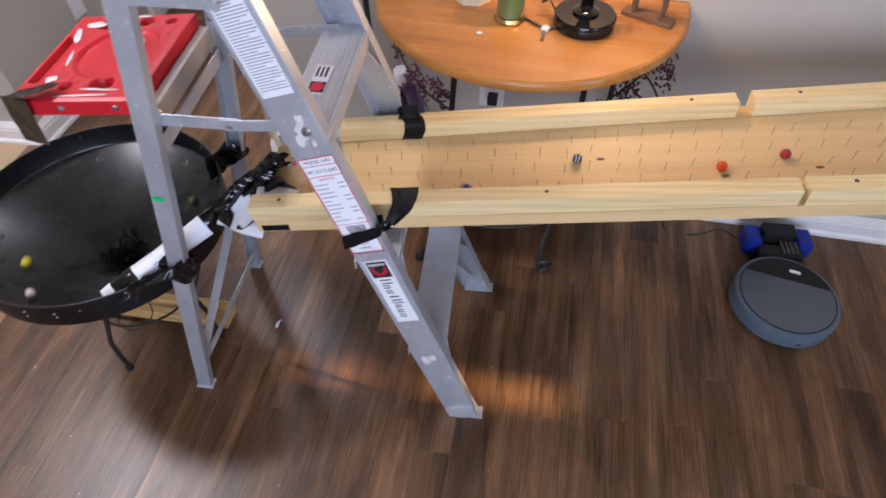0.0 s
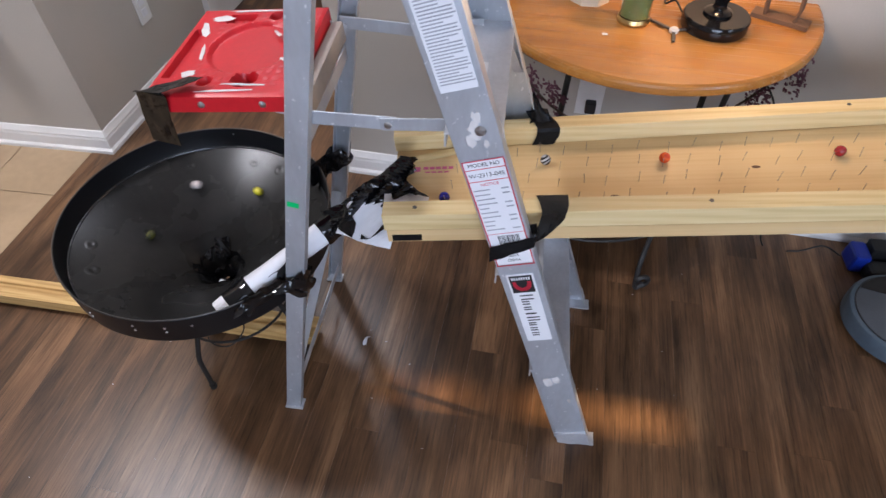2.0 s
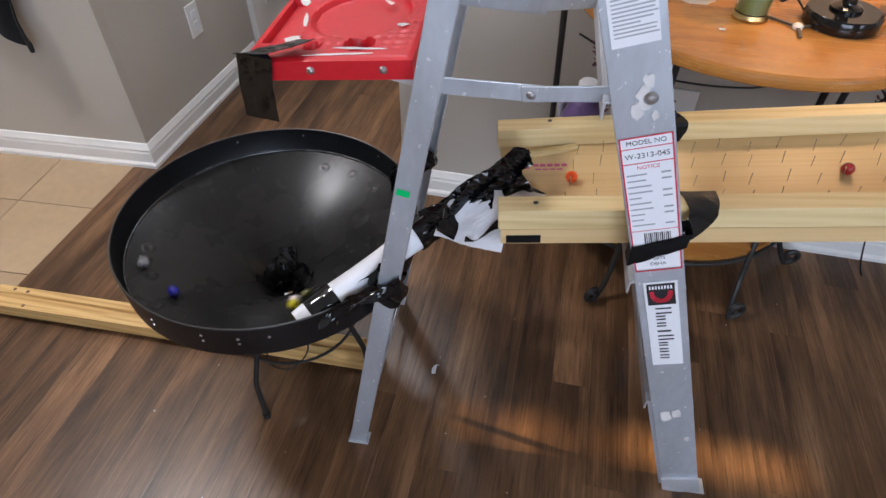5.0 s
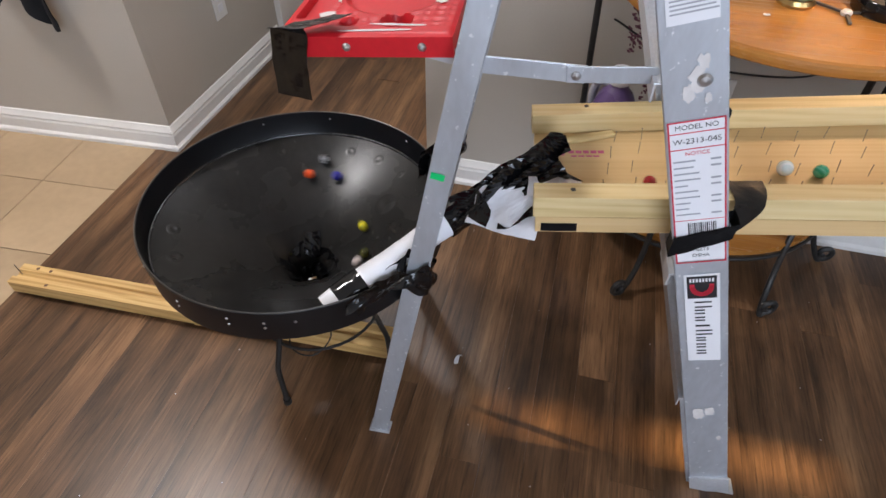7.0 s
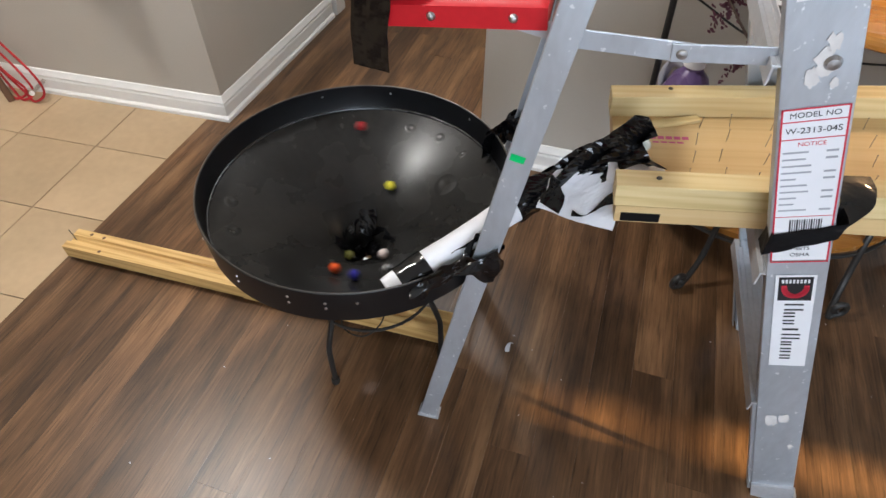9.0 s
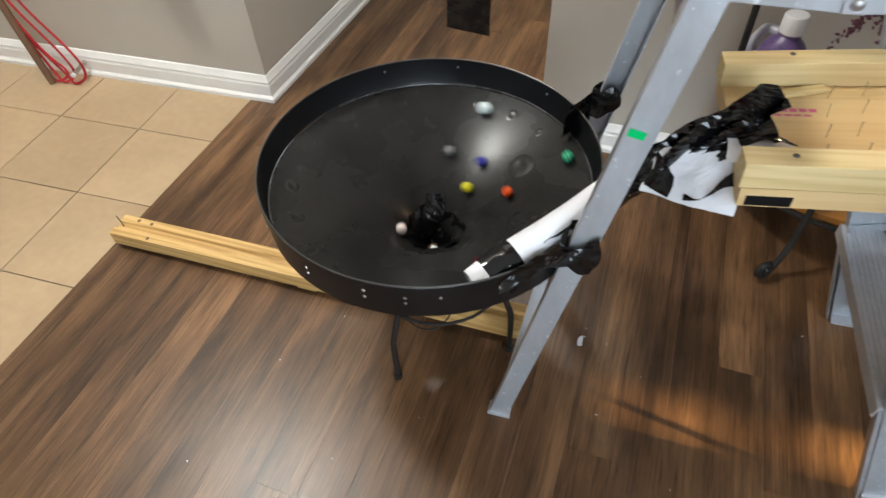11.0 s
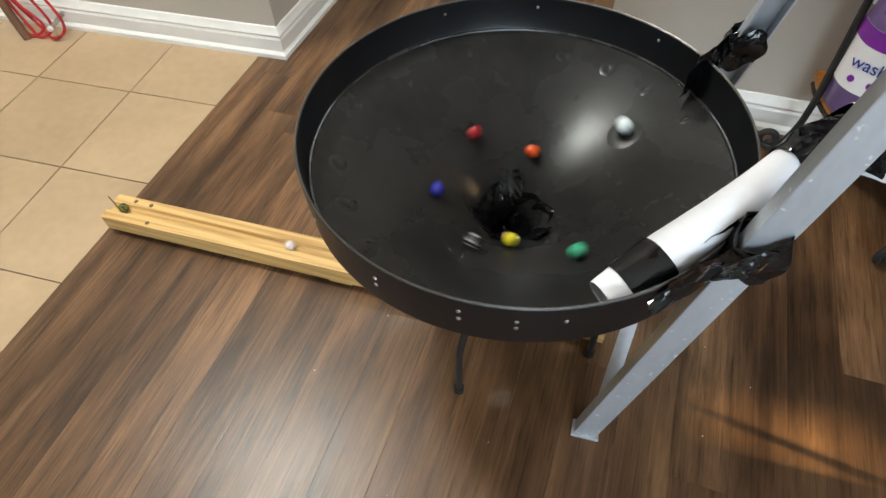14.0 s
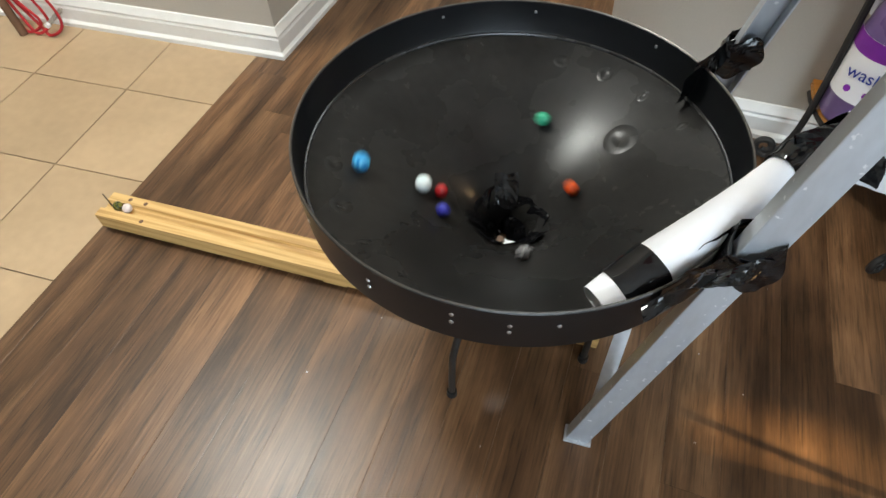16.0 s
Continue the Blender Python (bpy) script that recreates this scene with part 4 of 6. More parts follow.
def build_funnel():
    fun = thing("funnel", pose(FC.x, FC.y, 0), "round satin black funnel dish with a riveted rim band", "funnel")
    prof = [(R_TOP - 0.0085, Z_EDGE + 0.004)] + [(0.279 - 0.244 * k / 22, cone_z(0.279 - 0.244 * k / 22)) for k in range(23)] + [(0.034, 0.26), (0.037, 0.26)]
    prof += [(0.035 + 0.246 * k / 10, cone_z(0.035 + 0.244 * k / 10) - 0.004) for k in range(11)]
    bm = lathe(prof, 96, close=False)
    dish = part("dish", bm, STEEL_BLACK, fun, smooth=True)
    band = lathe([(0.2785, Z_EDGE - 0.002), (0.2825, Z_EDGE + 0.006), (R_TOP - 0.004, Z_TOP - 0.002), (R_TOP - 0.002, Z_TOP), (R_TOP, Z_TOP - 0.002), (R_TOP - 0.003, Z_EDGE - 0.016), (R_TOP - 0.010, Z_EDGE - 0.020), (0.274, Z_EDGE - 0.006)], 96, close=True)
    part("rim_band", band, RIM, fun, smooth=True)
    part("rim_edge", lathe([(R_TOP - 0.0035, Z_TOP - 0.0006), (R_TOP - 0.002, Z_TOP + 0.0006), (R_TOP - 0.0006, Z_TOP - 0.0006)], 96), GREYDARK, fun, "worn bare metal edge", smooth=True)
    # rolled crease where the dish meets the band, its highlight put into the colour
    part("edge_crease", sweep([(0.2795 * math.cos(a), 0.2795 * math.sin(a), Z_EDGE + 0.0005) for a in [2 * math.pi * k / 120 for k in range(121)]], 0.0028, 8), CREASE, fun, "crease round the dish, coloured lighter as its highlight", smooth=True)
    part("tape_patch", sheet(lambda u, v: ((0.13 + 0.05 * v) * math.cos(radians(-66 + 24 * u)), (0.13 + 0.05 * v) * math.sin(radians(-66 + 24 * u)), cone_z(0.13 + 0.05 * v) - 0.0085 - 0.010 * math.sin(3.1 * u)), 8, 5, 0.001), PINKTAPE, fun, "pink tape patch under the dish")
    # screws round the band
    first = None
    for deg, zz in ((-80, 0.478), (-80.0, 0.466), (-92, 0.482), (-92, 0.468), (-70, 0.478), (-38, 0.478), (-112, 0.478), (-112, 0.466), (-135, 0.476), (160, 0.476), (-150, 0.476)):
        a = radians(deg)
        at = pose((R_TOP - 0.0005) * math.cos(a), (R_TOP - 0.0005) * math.sin(a), zz, 0, 0, deg) @ pose(0, 0, 0, 0, 90, 0)
        if first is None:
            ob = first = part("rim_screw", lathe([(0, 0.0016), (0.002, 0.0012), (0.0028, 0)], 10), STEEL, fun, "", at)
        else:
            ob = new("rim_screw", first.data)
            ob.parent = fun
            ob.matrix_basis = at
    for deg in (55, 95, 125):
        a = radians(deg)
        ob = new("rim_screw", first.data)
        ob.parent = fun
        ob.matrix_basis = pose((R_TOP - 0.0045) * math.cos(a), (R_TOP - 0.0045) * math.sin(a), 0.486, 0, 0, deg + 180) @ pose(0, 0, 0, 0, 90, 0)
    # shallow dents and sealed bolt heads in the dish
    first = None
    for deg, r, sc in ((83, 0.245, 0.62), (66, 0.246, 0.75), (49, 0.245, 0.55), (30, 0.252, 0.5), (40, 0.183, 1.45), (196, 0.246, 0.75), (214, 0.240, 0.9), (231, 0.237, 0.7), (120, 0.245, 0.5)):
        a = radians(deg)
        slope = math.degrees(math.atan((cone_z(r + 0.01) - cone_z(r - 0.01)) / 0.02))
        at = pose(r * math.cos(a), r * math.sin(a), cone_z(r) + 0.0001, 0, 0, deg) @ pose(0, 0, 0, 0, -slope, 0) @ Matrix.Diagonal((sc, sc * (1 + 0.3 * math.sin(deg)), 0.95 * sc, 1))
        if first is None:
            ob = first = part("dent", lathe([(0, 0.0000), (0.005, 0.0001), (0.007, 0.0005), (0.011, 0.0007), (0.015, 0.0003), (0.019, -0.0003)], 20), STEEL_BLACK, fun, "", at, True)
        else:
            ob = new("dent", first.data)
            ob.parent = fun
            ob.matrix_basis = at
    # crumpled tape throat
    def throat(u, v, seed=2.0):
        t = 2 * math.pi * v
        r = 0.054 - 0.036 * u + 0.005 * math.sin(3 * t + 1) + 0.003 * math.sin(7 * t)
        z = cone_z(max(r, 0.036)) + 0.0035 - 0.055 * u ** 1.6
        return crumple((r * math.cos(t), r * math.sin(t), z - 0.002), 0.0045, 48, seed)
    part("throat_tape", sheet(throat, 14, 48), TAPE, fun, "crumpled glossy black tape lining the hole")
    for deg, w, l, seed in ((104, 0.036, 0.036, 1), (-40, 0.030, 0.036, 5), (200, 0.022, 0.026, 9), (-100, 0.024, 0.026, 12)):
        a = radians(deg)
        def flap(u, v, a=a, w=w, l=l, seed=seed):
            r = 0.036 + l * u
            off = w * (v - 0.5)
            p0 = Vector((r * math.cos(a) - off * math.sin(a), r * math.sin(a) + off * math.cos(a), 0))
            p0.z = cone_z(math.hypot(p0.x, p0.y)) + 0.002 + 0.003 * u * u + 0.002 * math.sin(9 * v + seed)
            return crumple(p0, 0.0035, 45, seed)
        part("tape_flap", sheet(flap, 10, 10), TAPE, fun, "glossy black tape flap")
    part("paper_scrap", sheet(lambda u, v: crumple((0.004 + 0.014 * u, -0.034 + 0.012 * v, 0.292 - 0.005 * v), 0.003, 70, 3), 6, 6), PAPER, fun, "scrap of white paper in the hole")
    return fun


def build_stand():
    st = thing("plant_stand", pose(FC.x + 0.01, FC.y - 0.01, 0), "black bent-steel stand under the funnel", "stand")
    part("ring", sweep([(0.136 * math.cos(a), 0.136 * math.sin(a), 0.205) for a in [2 * math.pi * k / 40 for k in range(41)]], 0.0035, 8), IRON, st, smooth=True)
    part("top_ring", sweep([(0.106 * math.cos(a), 0.106 * math.sin(a), 0.325) for a in [2 * math.pi * k / 40 for k in range(41)]], 0.004, 8), IRON, st, smooth=True)
    first = None
    for deg in (-109.5, -9, 130):
        if first is None:
            pts = smooth_path([(0.105, 0, 0.325), (0.118, 0, 0.262), (0.136, 0, 0.205), (0.155, 0, 0.152), (0.1605, 0, 0.128), (0.162, 0, 0.085), (0.163, 0, 0.012)], 5)
            ob = first = part("leg", sweep(pts, 0.0062, 10), IRON, st, smooth=True)
            ob.matrix_basis = pose(0, 0, 0, 0, 0, deg)
        else:
            ob = new("leg", first.data)
            ob.parent = st
            ob.matrix_basis = pose(0, 0, 0, 0, 0, deg)
        a = radians(deg)
        part("foot_pad", lathe([(0, 0.0), (0.008, 0.0), (0.0095, 0.004), (0.009, 0.018), (0, 0.020)], 12), IRON, st, "worn rubber foot", pose(0.163 * math.cos(a), 0.163 * math.sin(a), 0))
    pts = smooth_path([(0.03, -0.05, 0.26), (0.05, -0.08, 0.19), (0.02, -0.12, 0.165), (-0.03, -0.115, 0.175), (-0.05, -0.05, 0.2)], 6)
    part("wire", sweep(pts, 0.0018, 6), CORD, st, "thin black wire loop", smooth=True)
    return st


# ---- trough on the floor ----
TROUGH = pose(-1.045, 0.242, 0.012) @ pose(0, 0, 0, 0, -0.6, -1.6)


def build_trough():
    tr = thing("wooden_trough", TROUGH, "yellow pine board with a routed groove, lying on the floor", "trough")
    prof = [(-0.034, 0), (0.034, 0), (0.034, 0.038), (0.012, 0.038), (0.009, 0.030), (0, 0.027), (-0.009, 0.030), (-0.012, 0.038), (-0.034, 0.038)]
    L = 1.075
    bm = bmesh.new()
    a = [bm.verts.new((0, y, z)) for y, z in prof]
    b = [bm.verts.new((L, y, z)) for y, z in prof]
    for i in range(len(prof)):
        j = (i + 1) % len(prof)
        bm.faces.new((a[i], b[i], b[j], a[j]))
    bm.faces.new(list(reversed(a)))
    bm.faces.new(b)
    bmesh.ops.recalc_face_normals(bm, faces=bm.faces[:])
    part("board", bm, PINE_OLD, tr)
    part("nail", sweep([(0.012, 0.004, 0.028), (0.004, 0.006, 0.062)], 0.0012, 6), GREYDARK, tr, "bent nail that stops the marbles")
    for x, y in ((0.05, 0.024), (0.11, -0.024), (0.09, 0.022)):
        part("knot", lathe([(0, 0.0004), (0.003, 0.0004), (0.005, 0)], 12), BROWNWOOD, tr, "", pose(x, y, 0.0381))
    part("shim", boxed((0.05, 0.06, 0.011), (0.55, 0, -0.006)), PINE_OLD, tr)


# ---- table and what stands on it ----
TABLE_C = (0.80, 0.846)


def build_table():
    tab = thing("half_round_table", pose(TABLE_C[0], TABLE_C[1], 0, 0, 0, -4.1), "honey oak half-round table on black wrought-iron legs", "table")
    R = 0.402
    def half(rad, n=48, back=0.0):
        return [(rad * math.cos(a), rad * math.sin(a)) for a in [math.pi + math.pi * k / n for k in range(n + 1)]] + [(rad, back), (-rad, back)]
    bm, rings = bmesh.new(), []
    for rad, z in ((R - 0.006, 0.709), (R - 0.001, 0.713), (R, 0.720), (R - 0.001, 0.727), (R - 0.004, 0.732), (R - 0.010, 0.735)):
        rings.append([bm.verts.new((x, y, z)) for x, y in half(rad, 72, 0.03)])
    for a, c in zip(rings, rings[1:]):
        for k in range(len(a)):
            q = (k + 1) % len(a)
            bm.faces.new((a[k], a[q], c[q], c[k]))
    bm.faces.new(rings[-1])
    bm.faces.new(list(reversed(rings[0])))
    bmesh.ops.recalc_face_normals(bm, faces=bm.faces[:])
    part("tabletop", bm, OAK, tab)
    part("apron", prism(half(R - 0.07, 40, 0.025), 0.690, 0.709), IRON, tab)
    shelf_r = 0.295
    oval = lambda k: [(x * k - 0.06, y) for x, y in half(shelf_r, 40, 0.02)]
    part("lower_shelf", prism(oval(1.16), 0.156, 0.172), OAK, tab, "small oak lower shelf")
    part("shelf_ring", sweep([(shelf_r * 1.16 * math.cos(a) - 0.06, shelf_r * 1.03 * math.sin(a), 0.150) for a in [math.pi + math.pi * k / 30 for k in range(31)]], 0.005, 8), IRON, tab, smooth=True)
    inv = tab.matrix_basis.inverted()
    # each leg sweeps down and out and ends in a flat scroll
    for knots, out in (([(0.630, 0.665, 0.705), (0.618, 0.640, 0.45), (0.604, 0.590, 0.215), (0.586, 0.546, 0.085), (0.570, 0.526, 0.028)], (-0.80, -0.60)),
                       ([(0.965, 0.690, 0.705), (0.962, 0.680, 0.45), (0.950, 0.630, 0.200), (0.915, 0.540, 0.100), (0.903, 0.505, 0.040)], (0.96, 0.28)),
                       ([(0.374, 0.800, 0.715), (0.384, 0.800, 0.42), (0.392, 0.800, 0.16), (0.384, 0.803, 0.060), (0.372, 0.806, 0.026)], (-0.97, 0.2)),
                       ([(1.060, 0.780, 0.705), (1.050, 0.775, 0.45), (1.040, 0.760, 0.215), (1.075, 0.752, 0.085), (1.100, 0.748, 0.028)], (0.97, 0.05))):
        foot = Vector(knots[-1])
        dx, dy = out
        scroll = []
        for n in range(15):
            a, rr = radians(200 + 33 * n), 0.026 * (1 - 0.045 * n)
            scroll.append(Vector((foot.x + dx * (0.026 + rr * math.cos(a)), foot.y + dy * (0.026 + rr * math.cos(a)), 0.034 + rr * math.sin(a))))
        pts = smooth_path(knots[:-1] + [tuple(q) for q in scroll[1:]], 5)
        part("leg", sweep([inv @ q for q in pts], 0.0078, 8, None, lambda u: 1.0 if u < 0.8 else 1.0 - 0.25 * (u - 0.8) / 0.2), IRON, tab, smooth=True)
    return tab


def build_garland():
    gar = thing("blossom_garland", pose(TABLE_C[0], TABLE_C[1], 0), "dried purple blossom garland hung under the table edge", "garland")
    rng = random.Random(11)
    pts = smooth_path([(-0.36, -0.10, 0.70), (-0.28, -0.24, 0.63), (-0.16, -0.28, 0.55), (0.0, -0.27, 0.53), (0.14, -0.27, 0.56), (0.27, -0.22, 0.64), (0.36, -0.12, 0.70)], 8)
    part("vine", sweep(pts, 0.0028, 6), STEM, gar, smooth=True)
    for cx, cy, cz, k in ((-0.335, -0.12, 0.70, 4), (-0.27, -0.25, 0.655, 4), (-0.22, -0.26, 0.63, 3), (0.18, -0.27, 0.60, 4), (0.25, -0.24, 0.65, 4), (0.33, -0.17, 0.69, 5), (0.0, -0.27, 0.53, 2)):
        for s in range(k):
            dx, dy = rng.uniform(-0.05, 0.05), rng.uniform(-0.03, 0.03)
            bm = bmesh.new()
            ln = rng.uniform(0.06, 0.13)
            for b in range(34):
                u = rng.random()
                rad = 0.012 * (1.15 - u)
                q = Vector((cx + dx * u + rng.gauss(0, rad), cy + dy * u + rng.gauss(0, rad), cz - ln * u))
                c = bmesh.new()
                bmesh.ops.create_icosphere(c, subdivisions=1, radius=rng.uniform(0.0022, 0.0042), matrix=Matrix.Translation(q) @ pose(0, 0, 0, rng.uniform(0, 90), rng.uniform(0, 90), 0) @ Matrix.Diagonal((1.5, 0.8, 0.7, 1)))
                join(bm, c)
            part("blossom_spray", bm, LEAF, gar)


def build_table_things():
    Z = 0.735
    # candle
    can = thing("jar_candle", pose(0.752, 0.703, Z), "green wax candle in a glass jar on a brass coaster", "candle")
    part("coaster", lathe([(0, 0), (0.036, 0), (0.038, 0.006), (0.035, 0.014), (0, 0.014)], 32), GOLD, can, "brass coaster", smooth=True)
    part("wax", lathe([(0, 0.016), (0.0315, 0.016), (0.0315, 0.066), (0.029, 0.064), (0, 0.064)], 32), CANDLE, can, smooth=True)
    part("jar", lathe([(0, 0.0145), (0.034, 0.0145), (0.034, 0.098), (0.032, 0.098), (0.032, 0.0155), (0, 0.0155)], 32), GLASS, can, "clear glass jar", smooth=True)
    part("wick", sweep([(0, 0, 0.064), (0.001, 0, 0.074)], 0.0008, 6), INK, can)
    # lamp
    lp = thing("table_lamp", pose(0.930, 0.700, Z), "table lamp with a glossy black round base and wire cage stem", "lamp")
    part("base", lathe([(0, 0), (0.072, 0), (0.073, 0.004), (0.073, 0.026), (0.070, 0.030), (0.034, 0.031), (0, 0.031)], 56), BLACKGLOSS, lp, smooth=True)
    part("collar", lathe([(0, 0.031), (0.031, 0.031), (0.031, 0.036), (0.026, 0.040), (0.016, 0.044), (0.013, 0.054), (0.017, 0.066), (0.019, 0.072), (0, 0.073)], 32), BLACKGLOSS, lp, smooth=True)
    for k in range(6):
        a = 2 * math.pi * k / 6 + 0.3
        pts = smooth_path([(0.010 * math.cos(a), 0.010 * math.sin(a), 0.07), (0.05 * math.cos(a + 0.3), 0.05 * math.sin(a + 0.3), 0.13), (0.045 * math.cos(a + 0.7), 0.045 * math.sin(a + 0.7), 0.19), (0.008 * math.cos(a + 1), 0.008 * math.sin(a + 1), 0.235)], 6)
        part("cage_bar", sweep(pts, 0.005 if k % 2 else 0.0025, 8), BLACKGLOSS if k % 2 else GOLD, lp, smooth=True)
    part("rod", sweep([(0, 0, 0.07), (0, 0, 0.245)], 0.005, 8), BLACKGLOSS, lp)
    part("bulb", lathe([(0, 0.245), (0.012, 0.246), (0.013, 0.250), (0.0135, 0.253), (0.0, 0.254)], 24), BULB, lp, smooth=True)
    pts = smooth_path([(-0.066, 0.02, 0.012), (-0.085, 0.05, 0.03), (-0.10, 0.07, 0.012), (-0.09, 0.12, 0.006)], 5)
    part("cord", sweep(pts, 0.0025, 6), CORD, lp, smooth=True)
    # propeller-shaped ornament
    st = thing("three_arm_ornament", pose(0.838, 0.662, Z), "small metal three-armed ornament lying on the table", "ornament")
    part("hub", lathe([(0, 0), (0.010, 0), (0.011, 0.006), (0.007, 0.010), (0, 0.010)], 16), SHELLWHITE, st)
    for deg, ln in ((15, 0.062), (138, 0.062), (262, 0.044)):
        part("arm", boxed((ln, 0.007, 0.004), (ln / 2 + 0.006, 0, 0.004), pose(0, 0, 0, 0, 0, deg), 0.001), GREYDARK, st)
    sh = thing("paper_scrap", pose(0.685, 0.630, Z), "small torn scrap of white paper on the table", "paper")
    part("scrap", sheet(lambda u, v: crumple((0.013 * (u - 0.5), 0.010 * (v - 0.5), 0.0015), 0.0012, 120, 2), 4, 4), PAPER, sh)
    # octagonal card box
    bx = thing("octagonal_box", pose(0.655, 0.800, Z), "cream octagonal card box with lid", "box")
    part("box_body", prism([(0.05 * math.cos(a), 0.05 * math.sin(a)) for a in [math.pi / 8 + math.pi * k / 4 for k in range(8)]], 0, 0.042), CREAM, bx)
    part("lid", prism([(0.053 * math.cos(a), 0.053 * math.sin(a)) for a in [math.pi / 8 + math.pi * k / 4 for k in range(8)]], 0.042, 0.052), CREAM, bx)
    sp = thing("pine_cone", pose(0.475, 0.775, Z), "small dry brown cone on the tabletop", "cone")
    bm = bmesh.new()
    for k in range(40):
        a, u = k * 2.4, k / 40
        rr = 0.016 * math.sin(math.pi * (0.12 + 0.8 * u))
        add_box(bm, (0.010, 0.007, 0.002), (rr, 0, 0.006 + 0.034 * u), pose(0, 0, 0, 0, 0, math.degrees(a)) @ pose(0, 0, 0, 0, -20, 0))
    part("scales", bm, CREAM, sp)
    # carved animal figurine on a board
    an = thing("animal_figurine", pose(1.085, 0.745, Z, 0, 0, -28), "dark wooden animal figurine on a plank base", "figurine")
    bm = boxed((0.125, 0.040, 0.010), (0, 0, 0.005), bevel=0.001)
    for x, y in ((-0.035, -0.01), (-0.035, 0.01), (0.03, -0.01), (0.03, 0.01)):
        sweep([(x, y, 0.01), (x * 1.12, y, 0.035), (x, y * 0.9, 0.062)], 0.0042, 8, bm)
    sweep(smooth_path([(-0.05, 0, 0.072), (-0.02, 0, 0.075), (0.03, 0, 0.072), (0.052, 0, 0.085), (0.078, 0, 0.092)], 4), 0.015, 10, bm, lambda u: 1.0 - 0.45 * u)
    part("figurine_body", bm, BROWNWOOD, an)


# ---- things by the wall ----
def build_wall_things():
    for x, y, turn, wash in ((0.462, 0.786, -36, True),):
        bot = thing("detergent_jug", pose(x, y, 0.1722, 0, 0, turn) @ Matrix.Diagonal((1.05, 1.05, 1.12, 1)), "translucent jug of purple wash liquid with white cap" if wash else "pale translucent plastic jug with white cap", "jug")
        h = 0.30
        part("jug_body", lathe([(0, 0.002), (0.056, 0.0), (0.062, 0.008), (0.063, 0.16), (0.058, 0.20), (0.040, 0.245), (0.020, 0.265), (0.019, 0.275), (0, 0.275)], 32), PURPLE if wash else CLEARPL, bot, smooth=True)
        part("cap", lathe([(0, 0.272), (0.024, 0.272), (0.024, 0.302), (0.021, 0.306), (0, 0.306)], 24), LABEL, bot, smooth=True)
        part("handle", sweep(smooth_path([(-0.02, 0, 0.262), (-0.050, 0, 0.258), (-0.066, 0, 0.22), (-0.056, 0, 0.18)], 5), 0.010, 10), CLEARPL, bot, smooth=True)
        if wash:
            lab = part("label", sheet(lambda u, v: (0.0645 * math.cos(radians(-160 + 140 * u)), 0.0645 * math.sin(radians(-160 + 140 * u)), 0.055 + 0.115 * v), 24, 4), LABEL, bot, "white and purple label", smooth=True)
            part("label_band", sheet(lambda u, v: (0.0653 * math.cos(radians(-160 + 140 * u)), 0.0653 * math.sin(radians(-160 + 140 * u)), 0.140 + 0.030 * v), 24, 3), PURPLELAB, lab, smooth=True)
            letters("wash", 0.032, BLUEPL, lab, pose(0.0, -0.0658, 0.110, 90, 0, 0))
            for k in range(3):
                part("badge", lathe([(0, 0.0006), (0.0065, 0.0005), (0.0065, 0)], 16), PURPLELAB, lab, "", pose(-0.018 + 0.018 * k, -0.0635, 0.078, 90, 0, 0))
    # cord along the wall
    pts = smooth_path([(0.42, 0.82, 0.62), (0.60, 0.80, 0.54), (0.85, 0.79, 0.53), (1.05, 0.78, 0.60), (1.2, 0.77, 0.45), (1.32, 0.74, 0.02), (1.42, 0.72, 0.005), (1.5, 0.73, 0.03), (1.56, 0.72, 0.005)], 8)
    cd = thing("power_cord", pose(0, 0, 0), "black power cord hanging behind the table", "cord")
    part("cable", sweep(pts, 0.0025, 6), CORD, cd, smooth=True)
    ot = thing("wall_outlet", pose(0.72, 0.868, 0.41, 0, 0, -4.1), "white wall outlet plate with a black plug", "outlet")
    part("plate", boxed((0.075, 0.006, 0.118), (0, 0, 0), bevel=0.002), WHITE, ot)
    part("plug", boxed((0.03, 0.03, 0.032), (0.005, -0.016, -0.022), bevel=0.004), CORD, ot, "black plug")
    # robot vacuum in front of its dock
    rv = thing("robot_vacuum", pose(1.632, 0.457, 0) @ Matrix.Diagonal((0.92, 0.92, 0.95, 1)), "round grey robot vacuum with a glossy black sensor strip", "vacuum")
    part("bumper", lathe([(0.10, 0.010), (0.150, 0.010), (0.160, 0.018), (0.161, 0.060), (0.157, 0.070), (0.150, 0.074), (0.10, 0.074)], 72), VACSIDE, rv, smooth=True)
    part("top_plate", lathe([(0, 0.0765), (0.139, 0.0765), (0.142, 0.075), (0.142, 0.070), (0, 0.070)], 72), VACTOP, rv, smooth=True)
    part("seam_ring", lathe([(0.142, 0.0755), (0.146, 0.0758), (0.146, 0.070), (0.142, 0.070)], 72), INK, rv, smooth=True)
    seg = [(0.141 * math.cos(a), 0.141 * math.sin(a)) for a in [radians(25 + 130 * k / 24) for k in range(25)]]
    part("sensor_strip", prism(seg, 0.0766, 0.0772), BLACKGLOSS, rv, "glossy black strip", pose(0, 0, 0, 0, 0, -14))
    part("button", boxed((0.034, 0.012, 0.001), (0.020, 0.100, 0.0776), pose(0, 0, 0, 0, 0, -14), 0.0004), LABEL, rv, "pale oval button")
    part("port", boxed((0.014, 0.004, 0.007), (0.01, -0.160, 0.035), None, 0.001), INK, rv)
